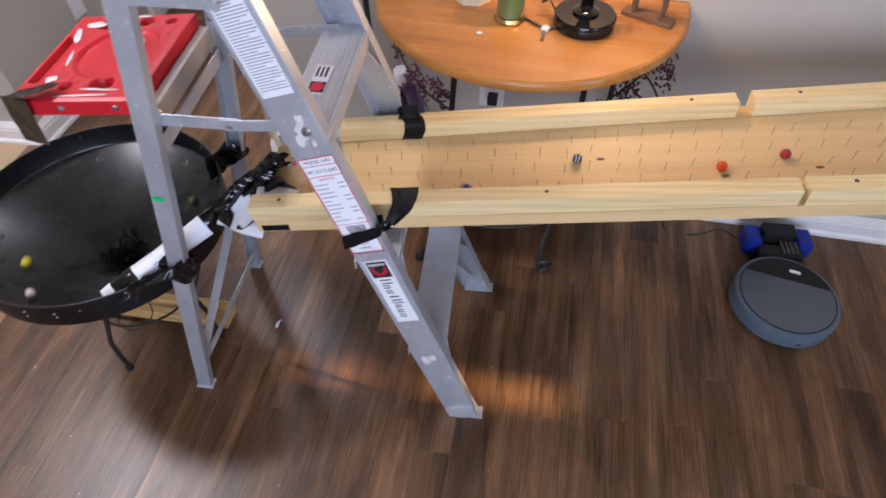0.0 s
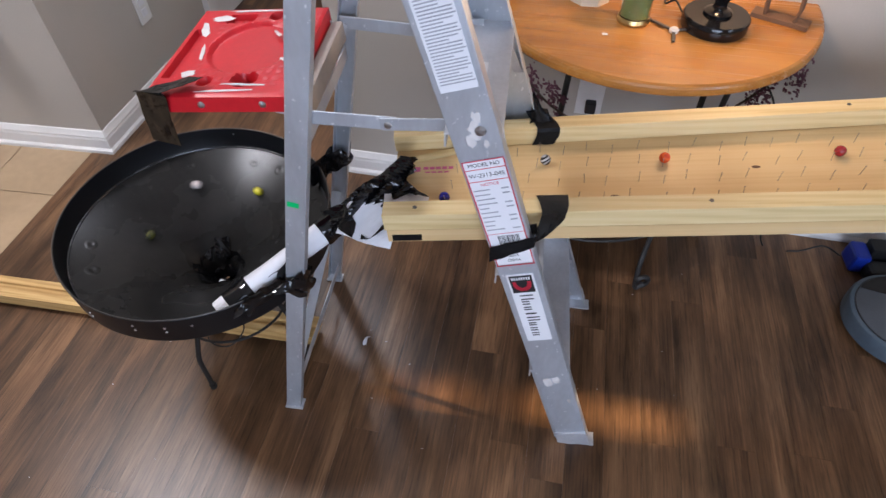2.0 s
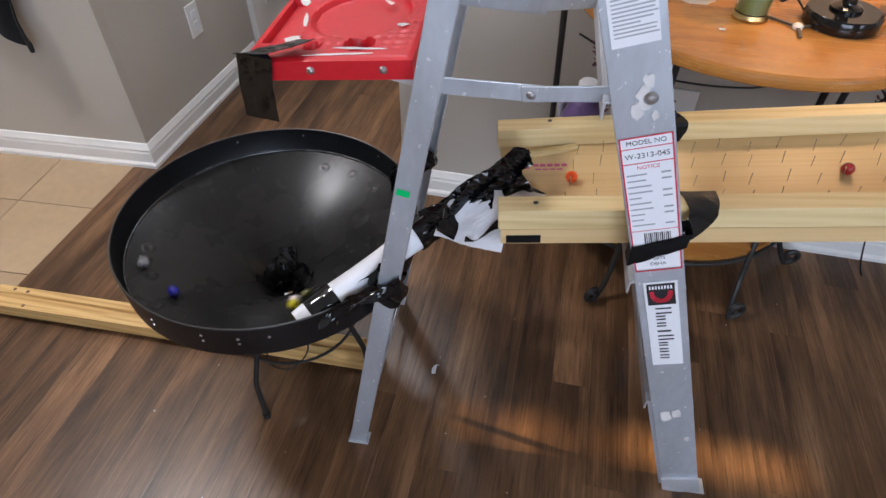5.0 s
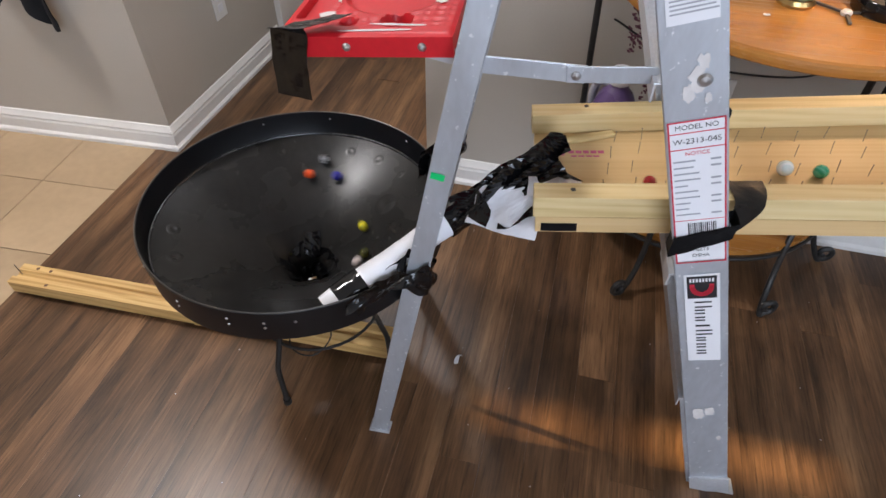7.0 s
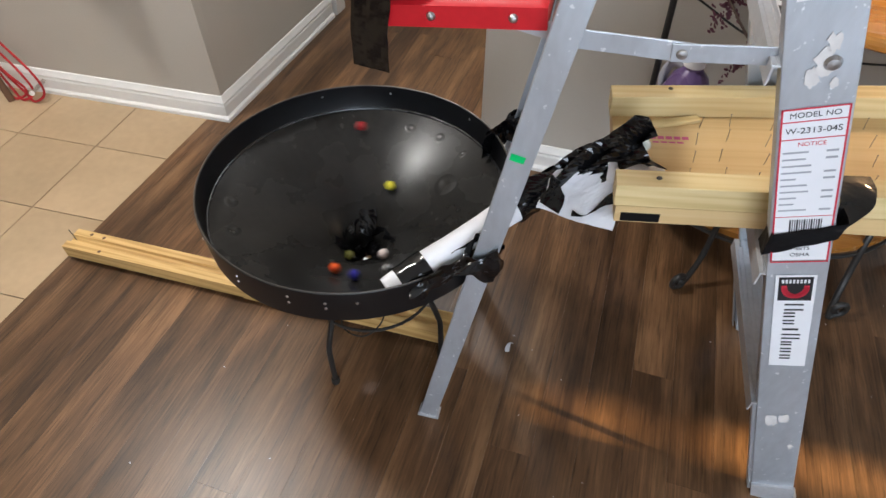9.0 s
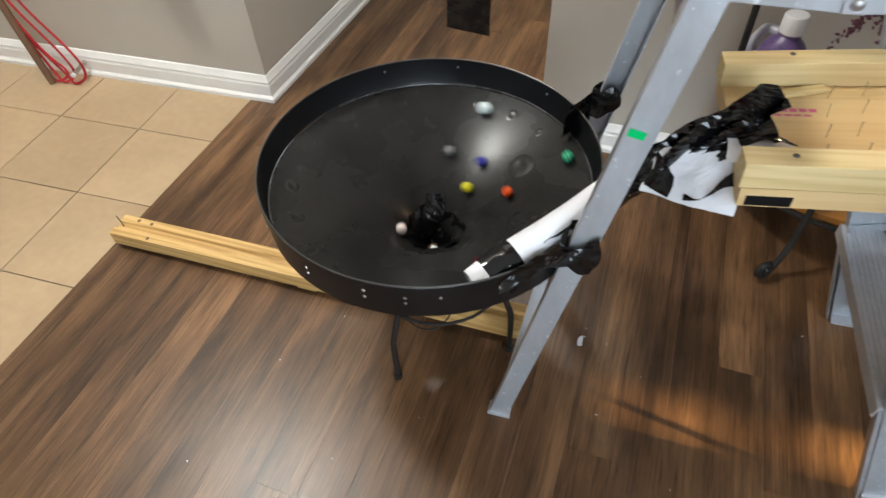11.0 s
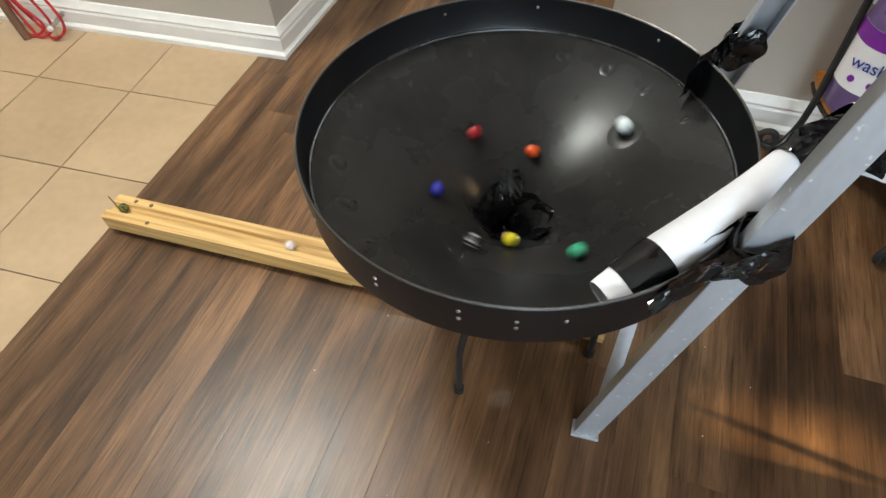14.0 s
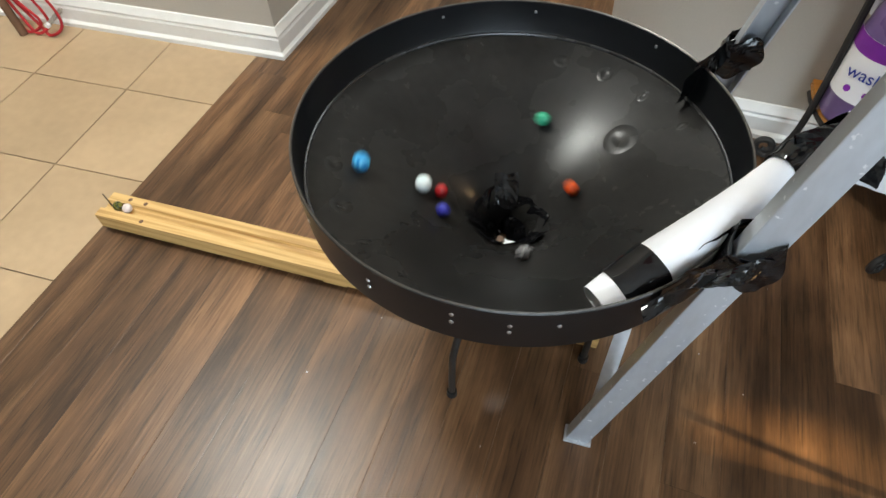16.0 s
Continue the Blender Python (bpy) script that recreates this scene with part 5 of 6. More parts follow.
    for s in (-1, 1):
        part("wheel", lathe([(0, -0.01), (0.03, -0.01), (0.032, 0), (0.03, 0.01), (0, 0.01)], 20), CORD, rv, "", pose(0.09 * s, 0, 0.032, 0, 90, 0))
    # blue toy-like wheeled thing behind it
    dk = thing("blue_hand_tool", pose(1.665, 0.675, 0), "blue and black tool case lying against the wall", "tool")
    part("grip", boxed((0.135, 0.055, 0.05), (0, -0.03, 0.026), None, 0.012), CORD, dk, "black ribbed grip")
    for s in (-1, 1):
        part("side_block", boxed((0.046, 0.075, 0.065), (0.078 * s, 0.02, 0.034), None, 0.010), BLUEPL, dk, "blue moulded block")
    part("bridge", boxed((0.10, 0.05, 0.06), (0, 0.035, 0.05), None, 0.006), CORD, dk)
    for k in range(4):
        part("rib", boxed((0.010, 0.052, 0.004), (0.005 + 0.014 * k, -0.02, 0.0545), None, 0.001), GREYDARK, dk)


def build_left_things():
    # black garment hanging low on the wall and a red lead with a stick
    gm = thing("black_garment", pose(-1.30, 0.892, 0.0), "black cloth garment hanging on the wall", "garment")
    def cloth(u, v):
        z = 1.35 - 0.86 * v
        w = 0.13 * (1 - 0.35 * v)
        x = (u - 0.5) * 2 * w + 0.07 * v
        return crumple((x, -0.015 - 0.030 * abs(math.sin(u * 9 + v * 2)), z + 0.05 * math.sin(u * 5) * v), 0.02, 9, 4)
    part("cloth", sheet(cloth, 28, 40, 0.004), BLACKCLOTH, gm, smooth=True)
    ld = thing("red_rope_lead", pose(-1.70, 0.84, 0), "red rope lead hanging beside a dark stick", "rope")
    for k, (dx, sway) in enumerate(((0.0, 0.02), (-0.03, -0.02), (0.045, 0.03))):
        pts = smooth_path([(-0.13 + dx * 0.5, 0.02, 0.55), (-0.09 + dx, 0.01, 0.30), (0.0 + dx + sway, 0.0, 0.12), (0.04 + dx, 0.0, 0.035), (0.0 + dx, -0.02, 0.006), (-0.05 + dx, 0.0, 0.03), (-0.10, 0.01, 0.16)], 7)
        part("rope_strand", sweep(pts, 0.0042, 8), REDROPE, ld, smooth=True)
    sk = thing("dark_stick", pose(-1.70, 0.84, 0), "dark brown wooden stick leaning on the wall", "stick")
    part("shaft", sweep(smooth_path([(-0.045, -0.03, 0.0), (-0.085, -0.01, 0.16), (-0.14, 0.02, 0.40), (-0.22, 0.045, 0.85)], 5), 0.012, 10), BROWNWOOD, sk, smooth=True)


def build_hanging_tape():
    tp = thing("hanging_tape_strip", pose(0, 0, 0), "wide strip of black duct tape hanging from the shelf edge", "tape")
    def strip(u, v):
        s = u * 0.172
        if s < 0.07:
            q = Vector((0.004 - 0.90 * s, 0.112 - 0.60 * s, 0.9020 - 0.08 * s))
        else:
            k = s - 0.07
            q = Vector((-0.055 - 0.008 * min(1, k / 0.05), 0.0745 + 0.002 * math.sin(k * 30), 0.8950 - 0.97 * k))
        wide = 0.036 + 0.017 * min(1, s / 0.08)
        return crumple(q + Vector((wide * (v - 0.5), -0.010 * (v - 0.5), 0.010 * (v - 0.5) * (s < 0.07))), 0.003 if s < 0.07 else 0.0015, 40, 7)
    part("strip", sheet(strip, 40, 10, 0.0008), TAPE, tp)


def build_floor_bits():
    ch = thing("paper_chip", pose(0.164, 0.219, 0.0), "small curved white chip on the floor", "scrap")
    def crescent(u, v):
        a = 2.6 * u + 1.1
        outer, inner = Vector((0.012 * math.cos(a), 0.019 * math.sin(a), 0.0015)), Vector((-0.001, 0.019 * math.sin(a) * 0.93, 0.004))
        return outer.lerp(inner, v)
    part("chip", sheet(crescent, 10, 3, 0.0006), PAPER, ch)
    rng = random.Random(21)
    bm = bmesh.new()
    for _ in range(34):
        x, y = rng.uniform(-0.6, 1.2), rng.uniform(-0.35, 0.7)
        add_box(bm, (rng.uniform(0.001, 0.003), rng.uniform(0.0008, 0.0015), 0.0006), (x, y, 0.0008), None)
    tagged(part("sawdust", bm, PAPER), "pale specks of sawdust on the floor", "dust", kind="stuff")


def build_ceiling_light():
    cl = thing("ceiling_light", pose(CEILING_LAMP[0], CEILING_LAMP[1], HIGH), "round flush ceiling light with a lit diffuser", "lamp")
    part("frame", lathe([(0.17, 0), (0.19, 0), (0.19, -0.03), (0.17, -0.03)], 48, close=True), WHITE, cl)
    part("diffuser", lathe([(0, -0.03), (0.169, -0.022), (0.169, -0.004), (0, -0.004)], 48), DIFFUSER, cl)


# ---- marbles ----
def marble_mat(name, base, swirl, clear=0.0, amount=0.45):
    m = bpy.data.materials.new(name)
    m.use_nodes = True
    n, l = m.node_tree.nodes, m.node_tree.links
    b = n["Principled BSDF"]
    b.inputs["Roughness"].default_value, b.inputs["Coat Weight"].default_value = 0.06, 0.4
    b.inputs["Transmission Weight"].default_value = clear
    tc, wv, rp = n.new("ShaderNodeTexCoord"), n.new("ShaderNodeTexWave"), n.new("ShaderNodeValToRGB")
    wv.inputs["Scale"].default_value, wv.inputs["Distortion"].default_value, wv.inputs["Detail"].default_value = 45, 5, 2
    l.new(tc.outputs["Object"], wv.inputs["Vector"])
    l.new(wv.outputs["Color"], rp.inputs[0])
    rp.color_ramp.elements[0].position, rp.color_ramp.elements[1].position = amount, amount + 0.2
    rp.color_ramp.elements[0].color, rp.color_ramp.elements[1].color = (*base, 1), (*swirl, 1)
    l.new(rp.outputs[0], b.inputs["Base Color"])
    return m


MARBLES = {}


def build_marbles():
    for name, rad, m, label in (
            ("yellow", 0.0105, marble_mat("yellow_glass", (0.70, 0.66, 0.02), (0.62, 0.50, 0.02)), "glossy opaque yellow glass marble"),
            ("pink_white", 0.0105, marble_mat("pinkish_white_glass", (0.72, 0.63, 0.60), (0.62, 0.55, 0.53)), "glossy pinkish white glass marble"),
            ("olive", 0.0105, marble_mat("olive_glass", (0.05, 0.06, 0.012), (0.16, 0.15, 0.03), 0.2), "dark olive green glass marble"),
            ("blue", 0.0105, marble_mat("cobalt_glass", (0.012, 0.010, 0.16), (0.03, 0.03, 0.38)), "dark cobalt blue glass marble"),
            ("black", 0.0105, marble_mat("black_silver_glass", (0.012, 0.012, 0.014), (0.45, 0.45, 0.46), 0, 0.55), "black glass marble with silver swirls"),
            ("orange", 0.0105, marble_mat("orange_glass", (0.75, 0.10, 0.01), (0.55, 0.05, 0.01)), "bright orange glass marble"),
            ("red", 0.0105, marble_mat("ruby_glass", (0.24, 0.006, 0.010), (0.34, 0.015, 0.018)), "dark ruby red glass marble"),
            ("white", 0.0125, marble_mat("bluish_white_glass", (0.82, 0.87, 0.87), (0.66, 0.77, 0.77)), "large bluish white glass marble"),
            ("green", 0.0110, marble_mat("jade_glass", (0.03, 0.33, 0.16), (0.10, 0.46, 0.28)), "jade green swirled glass marble"),
            ("sky", 0.0130, marble_mat("sky_blue_glass", (0.03, 0.22, 0.52), (0.10, 0.42, 0.68)), "large sky blue glass marble")):
        bm = bmesh.new()
        bmesh.ops.create_uvsphere(bm, u_segments=32, v_segments=20, radius=rad)
        ob = part("marble", bm, m, smooth=True)
        tagged(ob, label, "marble", "marbles")
        MARBLES[name] = (ob, rad)


# ---- planks and tiles ----
def build_floor():
    fl = tagged(new("floor_planks"), "dark walnut vinyl plank floor, satin sheen", "floor", kind="structure")
    rng = random.Random(5)
    W = 0.0915
    turn = pose(-1.005, 0.888, 0, 0, 0, -math.degrees(math.atan2(0.066, 1)))
    fl.matrix_basis = turn
    shared = {}
    x = 0.032
    while x < 4.5:
        y = -4.2 - rng.random() * 1.2
        while y < 1.75:
            ln = 1.22
            y0, y1 = max(y, -3.95), min(y + ln, 1.75)
            if y1 - y0 > 0.03:
                key = round(y1 - y0, 2)
                if key not in shared:
                    ob = part("plank", boxed((W - 0.0003, key - 0.0002, 0.008), (0, 0, -0.004), None, 0.0002), FLOOR, fl)
                    shared[key] = ob.data
                else:
                    ob = new("plank", shared[key])
                    ob.parent = fl
                ob.matrix_basis = pose(x + W / 2, (y0 + y1) / 2, 0)
            y += ln
        x += W
    # reducer strip at the tiles
    strip = part("edge_strip", boxed((0.040, 5.7, 0.010), (0.012, -1.1, -0.0046), None, 0.0004), FLOOR, fl, "dark wood edge strip beside the tiles")
    tl = tagged(new("floor_tiles"), "beige ceramic floor tiles with dark grout", "floor", kind="structure")
    P = 0.298
    data = None
    for i in range(8):
        for j in range(-9, 2):
            x1 = -1.290 - P * (i - 1) if i else -0.99
            x0 = -1.290 - P * i if i else -1.290
            yy0 = 0.655 + P * (j - 1)
            if i == 0:
                y1 = yy0 + P
                w0, w1 = BORDER(yy0), BORDER(y1)
                ob = part("tile", prism([(x0 + 0.0015, yy0 + 0.0015), (w0 - 0.002, yy0 + 0.0015), (w1 - 0.002, y1 - 0.0015), (x0 + 0.0015, y1 - 0.0015)], -0.008, 0.0), TILE, tl)
                continue
            if data is None:
                ob = part("tile", boxed((P - 0.003, P - 0.003, 0.008), (0, 0, -0.004), None, 0.0008), TILE, tl)
                data = ob.data
            else:
                ob = new("tile", data)
                ob.parent = tl
            ob.matrix_basis = pose(-1.290 - P * (i - 0.5), yy0 + P / 2, 0)


def turning(rows_at, rad):
    """Rows for walk(): places with a rolling turn that follows the way gone."""
    rows, q, last = [], Matrix.Identity(3).to_quaternion(), None
    for t, p in rows_at:
        if last is not None:
            d = p - last
            axis = Vector((0, 0, 1)).cross(d)
            if axis.length > 1e-6:
                from_roll = min(d.length / rad, 1.2)
                q = Matrix.Rotation(from_roll, 3, axis).to_quaternion() @ q
        last = p
        rows.append((t, Matrix.Translation(p) @ q.to_matrix().to_4x4()))
    return rows


def spline(keys, t):
    """Smooth interpolation of keys (t, a, b, ...) at t, held at the ends."""
    if t <= keys[0][0]:
        return keys[0][1:]
    if t >= keys[-1][0]:
        return keys[-1][1:]
    for i in range(len(keys) - 1):
        if keys[i][0] <= t <= keys[i + 1][0]:
            break
    k0, k1, k2, k3 = keys[max(i - 1, 0)], keys[i], keys[i + 1], keys[min(i + 2, len(keys) - 1)]
    h = k2[0] - k1[0]
    s = (t - k1[0]) / h
    out = []
    for c in range(1, len(k1)):
        m1 = (k2[c] - k0[c]) / max(k2[0] - k0[0], 1e-6) * h
        m2 = (k3[c] - k1[c]) / max(k3[0] - k1[0], 1e-6) * h
        out.append((2 * s ** 3 - 3 * s * s + 1) * k1[c] + (s ** 3 - 2 * s * s + s) * m1 + (3 * s * s - 2 * s ** 3) * k2[c] + (s ** 3 - s * s) * m2)
    return out


def on_dish(deg, r, rad):
    a = radians(deg)
    slope = math.atan((cone_z(r + 0.006) - cone_z(r - 0.006)) / 0.012)
    return Vector((FC.x + r * math.cos(a), FC.y + r * math.sin(a), cone_z(r) + rad / math.cos(slope)))


def on_ramp(x, y, rad):
    return RAMP @ Vector((x, y, rad))


def in_trough(x, rad):
    return TROUGH @ Vector((x, 0, 0.0285 + rad))


CHUTE_TOP, CHUTE_END = Vector((0.27, 0.215, 0.632)), Vector((-0.045, -0.012, 0.466))

# ways of the marbles on the dish: seconds, degrees round its centre, radius
ORBIT = {}
ORBIT["green"] = [(9.9, -58, 0.262), (10.3, -151, 0.183), (10.5, -222, 0.164), (10.7, -279, 0.214), (10.9, -318, 0.248), (11.1, -351, 0.241), (11.3, -394, 0.194), (11.5, -460, 0.175), (11.7, -518, 0.191), (11.9, -559, 0.200), (12, -581, 0.187), (12.2, -635, 0.155), (12.4, -708, 0.172), (12.6, -753, 0.210), (12.8, -790, 0.227), (13, -835, 0.164), (13.2, -914, 0.127), (13.4, -981, 0.166), (13.6, -1026, 0.192), (13.8, -1070, 0.180), (14, -1128, 0.153), (14.2, -1194, 0.157), (14.4, -1245, 0.171), (14.6, -1295, 0.144)]
ORBIT["green"] += [(14.8, -1371, 0.121), (15, -1442, 0.165), (15.2, -1481, 0.195), (15.4, -1521, 0.154), (15.7, -1640, 0.132), (16, -1718, 0.146)]
ORBIT["red"] = [(8.25, -58, 0.262), (10.3, -588, 0.177), (10.5, -651, 0.165), (10.7, -707, 0.192), (11.1, -791, 0.188), (11.3, -847, 0.146), (11.5, -915, 0.141), (11.7, -981, 0.152), (11.9, -1038, 0.162), (12, -1064, 0.168), (12.2, -1112, 0.157), (12.4, -1169, 0.160), (12.6, -1223, 0.152), (12.8, -1287, 0.132), (13, -1361, 0.126), (13.2, -1426, 0.150), (13.4, -1473, 0.166), (13.6, -1522, 0.152), (13.8, -1591, 0.118), (14, -1669, 0.124), (14.2, -1732, 0.132), (14.4, -1793, 0.138), (14.6, -1854, 0.146), (14.8, -1916, 0.121)]
ORBIT["red"] += [(15, -1982, 0.112), (15.2, -2061, 0.105), (15.4, -2133, 0.121), (15.7, -2218, 0.118), (16, -2330, 0.100)]
ORBIT["pink_white"] = [(0, -107, 0.226), (0.2, -160, 0.189), (0.4, -222, 0.191), (0.6, -269, 0.235), (0.8, -312, 0.262), (1.4, -442, 0.192), (1.6, -504, 0.180), (1.8, -555, 0.199), (2, -600, 0.189), (2.2, -661, 0.173), (2.8, -800, 0.197), (3, -851, 0.151), (3.2, -926, 0.125), (3.4, -997, 0.156), (5.8, -1746, 0.127), (6.1, -1831, 0.132), (6.4, -1929, 0.106), (6.7, -2052, 0.075), (7, -2178, 0.129), (7.3, -2257, 0.095), (7.6, -2399, 0.096), (7.9, -2499, 0.099), (8.2, -2609, 0.091), (10.3, -3441, 0.069)]
ORBIT["pink_white"] += [(10.5, -3543, 0.071), (10.7, -3608, 0.085), (10.9, -3688, 0.062), (11.1, -3800, 0.067), (11.3, -3882, 0.075), (11.5, -3969, 0.070), (11.7, -4042, 0.075), (11.9, -4141, 0.057), (12, -4190, 0.047), (12.2, -4288, 0.049), (12.4, -4365, 0.023), (12.6, -4479, 0.042)]
ORBIT["orange"] = [(6.25, -58, 0.262), (6.4, -95, 0.252), (6.7, -167, 0.188), (7, -255, 0.180), (7.3, -337, 0.179), (7.6, -414, 0.193), (7.9, -493, 0.161), (8.2, -584, 0.145), (10.3, -1177, 0.144), (10.5, -1242, 0.119), (10.7, -1319, 0.118), (10.9, -1390, 0.128), (11.1, -1442, 0.151), (11.3, -1493, 0.148), (11.5, -1560, 0.114), (11.7, -1644, 0.107), (11.9, -1708, 0.112), (12, -1743, 0.114), (12.2, -1802, 0.115), (12.4, -1869, 0.125), (12.6, -1927, 0.119), (12.8, -2008, 0.095), (13, -2088, 0.105), (13.2, -2151, 0.120)]
ORBIT["orange"] += [(13.4, -2211, 0.109), (13.6, -2287, 0.097), (13.8, -2364, 0.100), (14, -2437, 0.094), (14.2, -2516, 0.106), (14.4, -2576, 0.109), (14.6, -2643, 0.094), (14.8, -2737, 0.091), (15, -2813, 0.096), (15.2, -2881, 0.102), (15.4, -2951, 0.090), (15.7, -3080, 0.073), (16, -3214, 0.094)]
ORBIT["yellow"] = [(0, -139, 0.188), (0.2, -206, 0.178), (0.4, -264, 0.207), (0.6, -307, 0.245), (1.2, -429, 0.214), (1.4, -492, 0.179), (1.6, -546, 0.183), (1.8, -593, 0.187), (2, -650, 0.178), (2.6, -792, 0.201), (2.8, -842, 0.156), (3, -912, 0.140), (3.2, -978, 0.151), (3.4, -1032, 0.182), (5.8, -1733, 0.145), (6.1, -1815, 0.151), (6.4, -1902, 0.143), (6.7, -2001, 0.112), (7, -2128, 0.123), (7.3, -2199, 0.153), (7.6, -2292, 0.099), (7.9, -2417, 0.112), (8.2, -2516, 0.126), (10.3, -3264, 0.098)]
ORBIT["yellow"] += [(10.5, -3329, 0.110), (10.7, -3410, 0.085), (10.9, -3498, 0.081), (11.1, -3578, 0.104), (11.3, -3633, 0.105), (11.5, -3719, 0.075), (11.7, -3814, 0.081), (11.9, -3888, 0.081), (12, -3931, 0.081), (12.2, -4000, 0.064), (12.4, -4083, 0.082), (12.6, -4166, 0.071), (12.8, -4266, 0.076), (13, -4334, 0.085), (13.2, -4416, 0.067), (13.4, -4513, 0.072), (13.6, -4595, 0.070), (13.8, -4683, 0.073), (14, -4762, 0.080), (14.2, -4860, 0.060), (14.4, -4956, 0.063), (14.6, -5048, 0.061), (14.8, -5165, 0.022), (15, -5230, 0.045)]
ORBIT["yellow"] += [(15.2, -5350, 0.036), (15.4, -5533, 0.036)]
ORBIT["blue"] = [(3.33, -58, 0.262), (3.5, -107, 0.241), (5.8, -688, 0.205), (6.4, -812, 0.214), (6.7, -899, 0.162), (7, -995, 0.180), (7.9, -1204, 0.188), (8.2, -1294, 0.164), (10.3, -1870, 0.172), (10.5, -1923, 0.156), (10.7, -1987, 0.135), (10.9, -2062, 0.126), (11.1, -2128, 0.159), (11.3, -2175, 0.181), (11.5, -2227, 0.167), (11.7, -2289, 0.125), (11.9, -2364, 0.125), (12, -2399, 0.132), (12.2, -2458, 0.136), (12.4, -2524, 0.142), (12.6, -2583, 0.160), (12.8, -2634, 0.144), (13, -2710, 0.114), (13.2, -2789, 0.113)]
ORBIT["blue"] += [(13.4, -2856, 0.133), (13.6, -2909, 0.145), (13.8, -2968, 0.127), (14, -3045, 0.112), (14.2, -3117, 0.113), (14.4, -3191, 0.113), (14.6, -3260, 0.128), (14.8, -3320, 0.127), (15, -3382, 0.110), (15.2, -3467, 0.096), (15.4, -3549, 0.107), (15.7, -3639, 0.122), (16, -3748, 0.101)]
ORBIT["black"] = [(4.6, -58, 0.262), (6.7, -551, 0.185), (7, -624, 0.212), (7.3, -693, 0.220), (7.9, -831, 0.195), (8.2, -920, 0.158), (10.5, -1534, 0.177), (10.7, -1596, 0.139), (10.9, -1670, 0.131), (11.1, -1741, 0.156), (11.3, -1787, 0.183), (11.5, -1834, 0.169), (11.7, -1892, 0.131), (11.9, -1965, 0.133), (12, -1999, 0.138), (12.2, -2053, 0.140), (12.4, -2128, 0.129), (12.6, -2194, 0.155), (12.8, -2239, 0.168), (13, -2295, 0.125), (13.2, -2378, 0.107), (13.4, -2452, 0.133), (13.6, -2504, 0.152), (13.8, -2557, 0.141)]
ORBIT["black"] += [(14, -2627, 0.119), (14.2, -2699, 0.126), (14.4, -2762, 0.121), (14.6, -2844, 0.109), (14.8, -2906, 0.131), (15, -2960, 0.142), (15.2, -3021, 0.102), (15.4, -3118, 0.099), (15.7, -3210, 0.130), (16, -3309, 0.111)]
ORBIT["white"] = [(10.13, -58, 0.262), (10.3, -98, 0.242), (10.5, -140, 0.211), (10.7, -203, 0.189), (10.9, -258, 0.211), (11.1, -302, 0.249), (11.3, -340, 0.256), (11.7, -435, 0.196), (11.9, -493, 0.200), (12, -518, 0.208), (12.2, -563, 0.215), (12.4, -611, 0.184), (12.6, -674, 0.173), (12.8, -727, 0.210), (13, -766, 0.216), (13.2, -809, 0.191), (13.4, -868, 0.153), (13.6, -937, 0.157), (13.8, -991, 0.179), (14, -1039, 0.182), (14.2, -1088, 0.180), (14.4, -1142, 0.170), (14.6, -1200, 0.165), (14.8, -1257, 0.164)]
ORBIT["white"] += [(15, -1315, 0.145), (15.2, -1386, 0.142), (15.4, -1441, 0.173), (15.7, -1508, 0.168), (16, -1608, 0.125)]
ORBIT["olive"] = [(0, 33, 0.199), (0.4, -80, 0.171), (0.6, -145, 0.127), (0.8, -231, 0.146), (1.8, -483, 0.158), (2, -543, 0.149), (2.2, -605, 0.130), (2.4, -686, 0.142), (3, -820, 0.131), (3.2, -911, 0.103), (3.4, -981, 0.138), (5.8, -1740, 0.122), (6.1, -1837, 0.127), (6.4, -1943, 0.108), (6.7, -2051, 0.092), (7, -2167, 0.132), (7.3, -2240, 0.110), (7.6, -2398, 0.078), (7.9, -2514, 0.098), (8.2, -2625, 0.081), (10.3, -3554, 0.047)]
ORBIT["sky"] = [(15.57, -58, 0.262), (16, -166, 0.209)]
# on the ramp: seconds, metres along and across it
ROLL = {}
ROLL["blue"] = [(0, 0.417, 0.062), (0.2, 0.255, 0.096), (0.4, 0.352, 0.142), (0.6, 0.331, 0.136), (0.8, 0.311, 0.148), (1, 0.301, 0.138), (1.2, 0.289, 0.104), (1.5, 0.222, 0.147), (1.8, 0.108, 0.092), (2, 0.104, 0.073), (2.2, 0.079, 0.107), (2.4, 0.000, 0.140)]
ROLL["black"] = [(0, 0.641, 0.137), (0.5, 0.542, 0.079), (1.5, 0.404, 0.148), (2, 0.299, 0.171), (3.2, 0.132, 0.089), (3.5, 0.094, 0.086), (3.75, 0.020, 0.150)]
ROLL["orange"] = [(0, 0.915, 0.101), (0.5, 0.809, 0.133), (1, 0.608, 0.122), (1.5, 0.542, 0.148), (2, 0.525, 0.167), (2.5, 0.461, 0.106), (3, 0.427, 0.096), (3.5, 0.328, 0.083), (4.4, 0.250, 0.130), (5, 0.120, 0.120), (5.4, 0.000, 0.140)]
ROLL["red"] = [(0, 1.042, 0.129), (0.5, 0.948, 0.165), (1, 0.936, 0.164), (1.5, 0.864, 0.160), (2, 0.846, 0.171), (2.5, 0.771, 0.168), (3.5, 0.669, 0.105), (4.6, 0.620, 0.120), (5.8, 0.420, 0.140), (7, 0.178, 0.074), (7.35, 0.000, 0.140)]
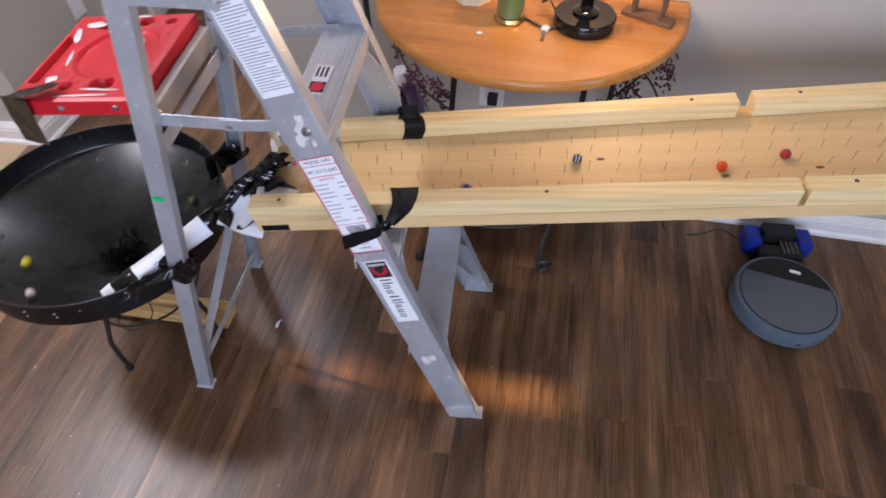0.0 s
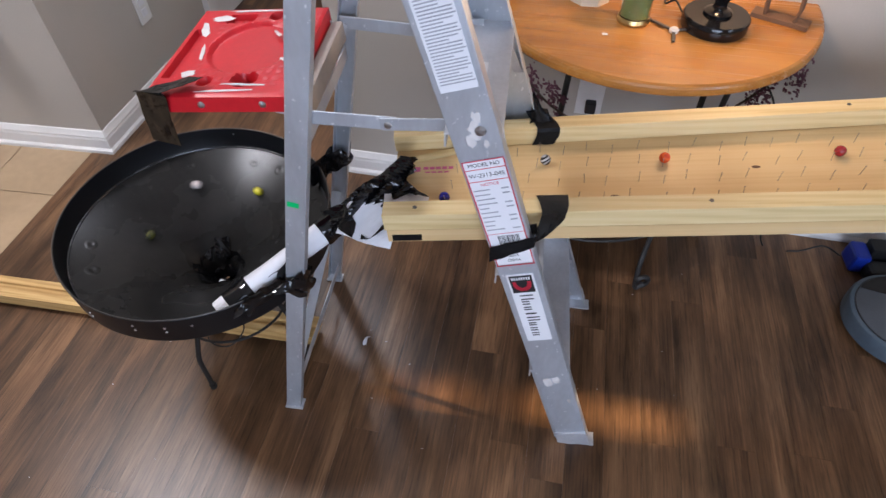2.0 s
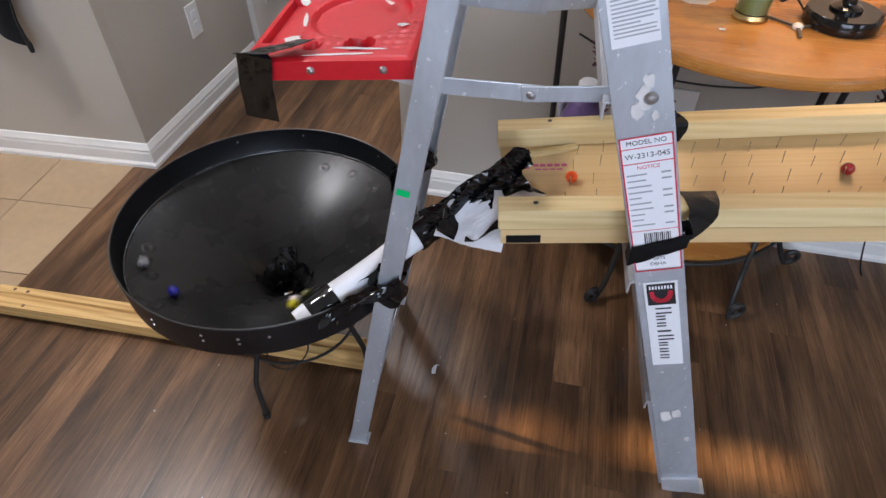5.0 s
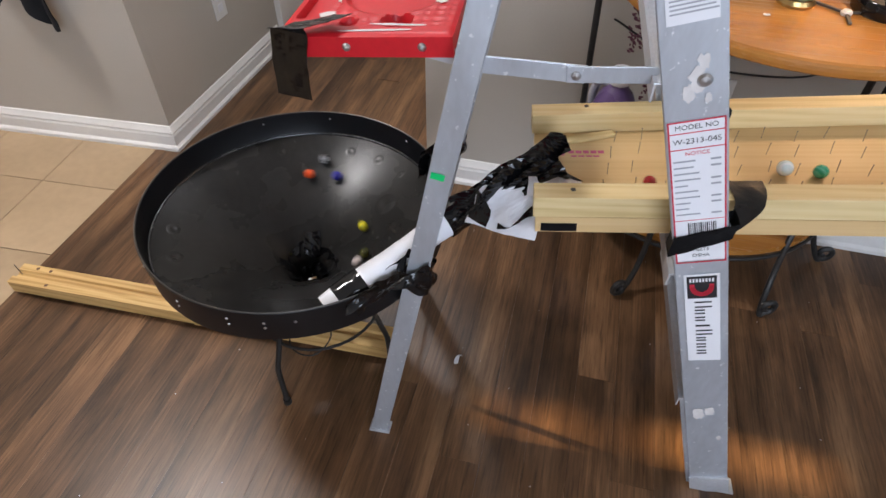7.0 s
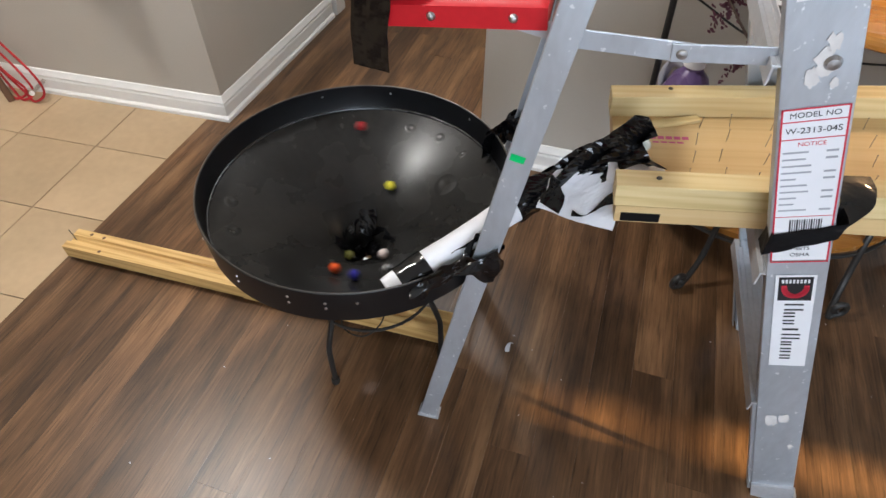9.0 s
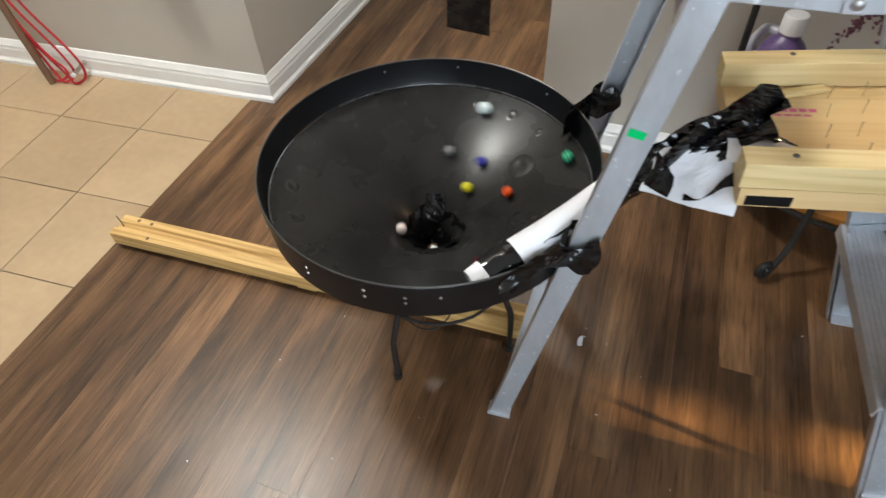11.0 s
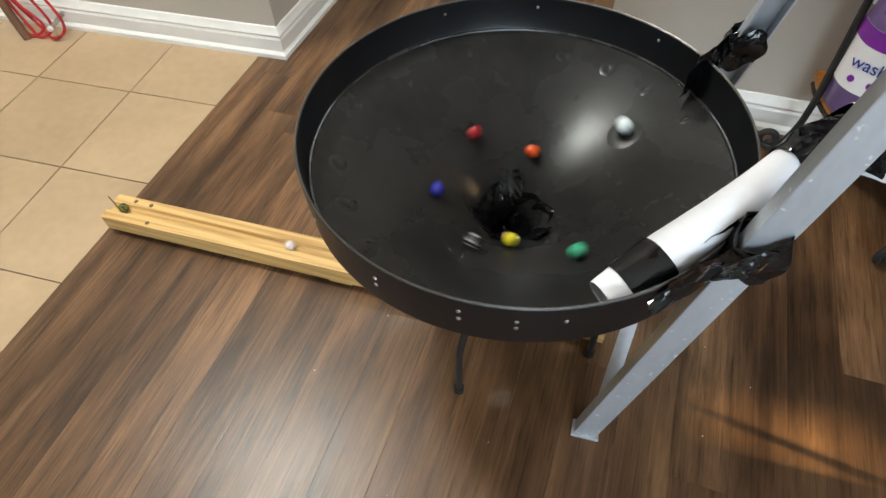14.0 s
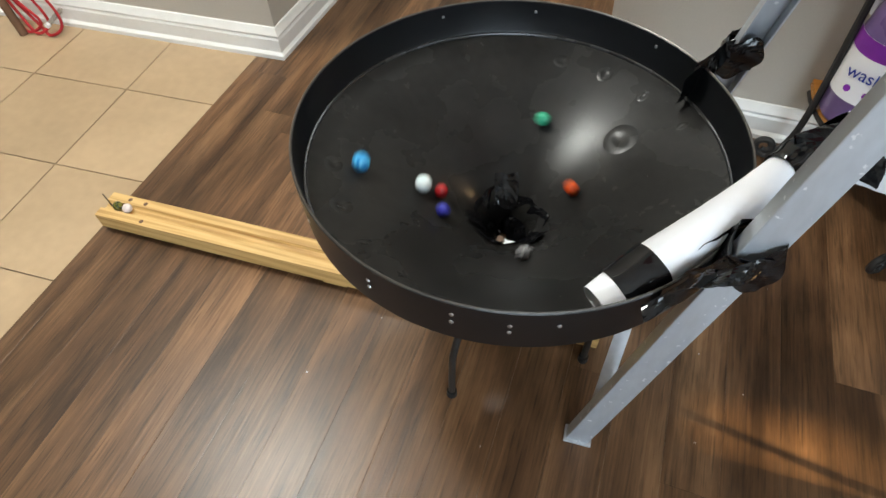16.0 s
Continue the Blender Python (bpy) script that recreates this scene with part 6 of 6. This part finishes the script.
ROLL["white"] = [(0, 1.550, 0.120), (3, 1.250, 0.150), (6.5, 0.424, 0.086), (7, 0.388, 0.108), (8, 0.191, 0.080), (8.8, 0.080, 0.120), (9.2, 0.000, 0.140)]
ROLL["green"] = [(0, 1.700, 0.140), (3, 1.420, 0.120), (6.5, 0.562, 0.151), (7, 0.439, 0.101), (7.5, 0.323, 0.150), (8, 0.202, 0.131), (8.2, 0.183, 0.150), (8.7, 0.100, 0.130), (9, 0.000, 0.140)]
ROLL["sky"] = [(0, 1.850, 0.120), (6, 1.600, 0.140), (10, 1.000, 0.120), (13, 0.500, 0.140), (14.4, 0.100, 0.130), (14.7, 0.000, 0.140)]
# in the trough after the drop: seconds, metres along it
DROP = {}
DROP["olive"] = [(10.75, 0.90), (11.7, 0.410), (11.9, 0.300), (12, 0.245), (12.2, 0.130), (12.4, 0.050), (12.6, 0.035)]
DROP["pink_white"] = [(13.15, 0.90), (14, 0.435), (14.2, 0.338), (14.4, 0.245), (14.6, 0.156), (14.8, 0.067), (15, 0.059)]
DROP["yellow"] = [(15.95, 0.90), (16.4, 0.80)]


def marble_place(name, rad, t):
    roll, orbit, drop = ROLL.get(name), ORBIT[name], DROP.get(name)
    if roll and t <= roll[-1][0]:
        return on_ramp(*spline(roll, t), rad)
    if roll and t < orbit[0][0]:
        s = (t - roll[-1][0]) / (orbit[0][0] - roll[-1][0])
        first, out = on_ramp(*roll[-1][1:], rad), on_dish(*orbit[0][1:], rad)
        mid = Vector((0.150, 0.166, 0.545))
        return first.lerp(mid, s * 2) if s < 0.5 else mid.lerp(out, s * 2 - 1)
    if t <= orbit[-1][0] or not drop:
        return on_dish(*spline(orbit, t), rad)
    if t < drop[0][0]:
        s = (t - orbit[-1][0]) / (drop[0][0] - orbit[-1][0])
        a, b, c = on_dish(*orbit[-1][1:], rad), Vector((FC.x, FC.y, 0.25)), in_trough(drop[0][1], rad)
        return a.lerp(b, s * 2) if s < 0.5 else b.lerp(c, s * 2 - 1)
    return in_trough(spline(drop, t)[0], rad)


def motions():
    for name, (ob, rad) in MARBLES.items():
        times = [k / 10 for k in range(161)]
        walk(ob, turning([(t, marble_place(name, rad, t)) for t in times], rad))

build_shell()
build_trim()
build_ladder()
build_ramp()
build_chute()
build_funnel()
build_stand()
build_trough()
build_table()
build_garland()
build_table_things()
build_wall_things()
build_left_things()
build_hanging_tape()
build_floor_bits()
build_ceiling_light()
build_marbles()
build_floor()
motions()
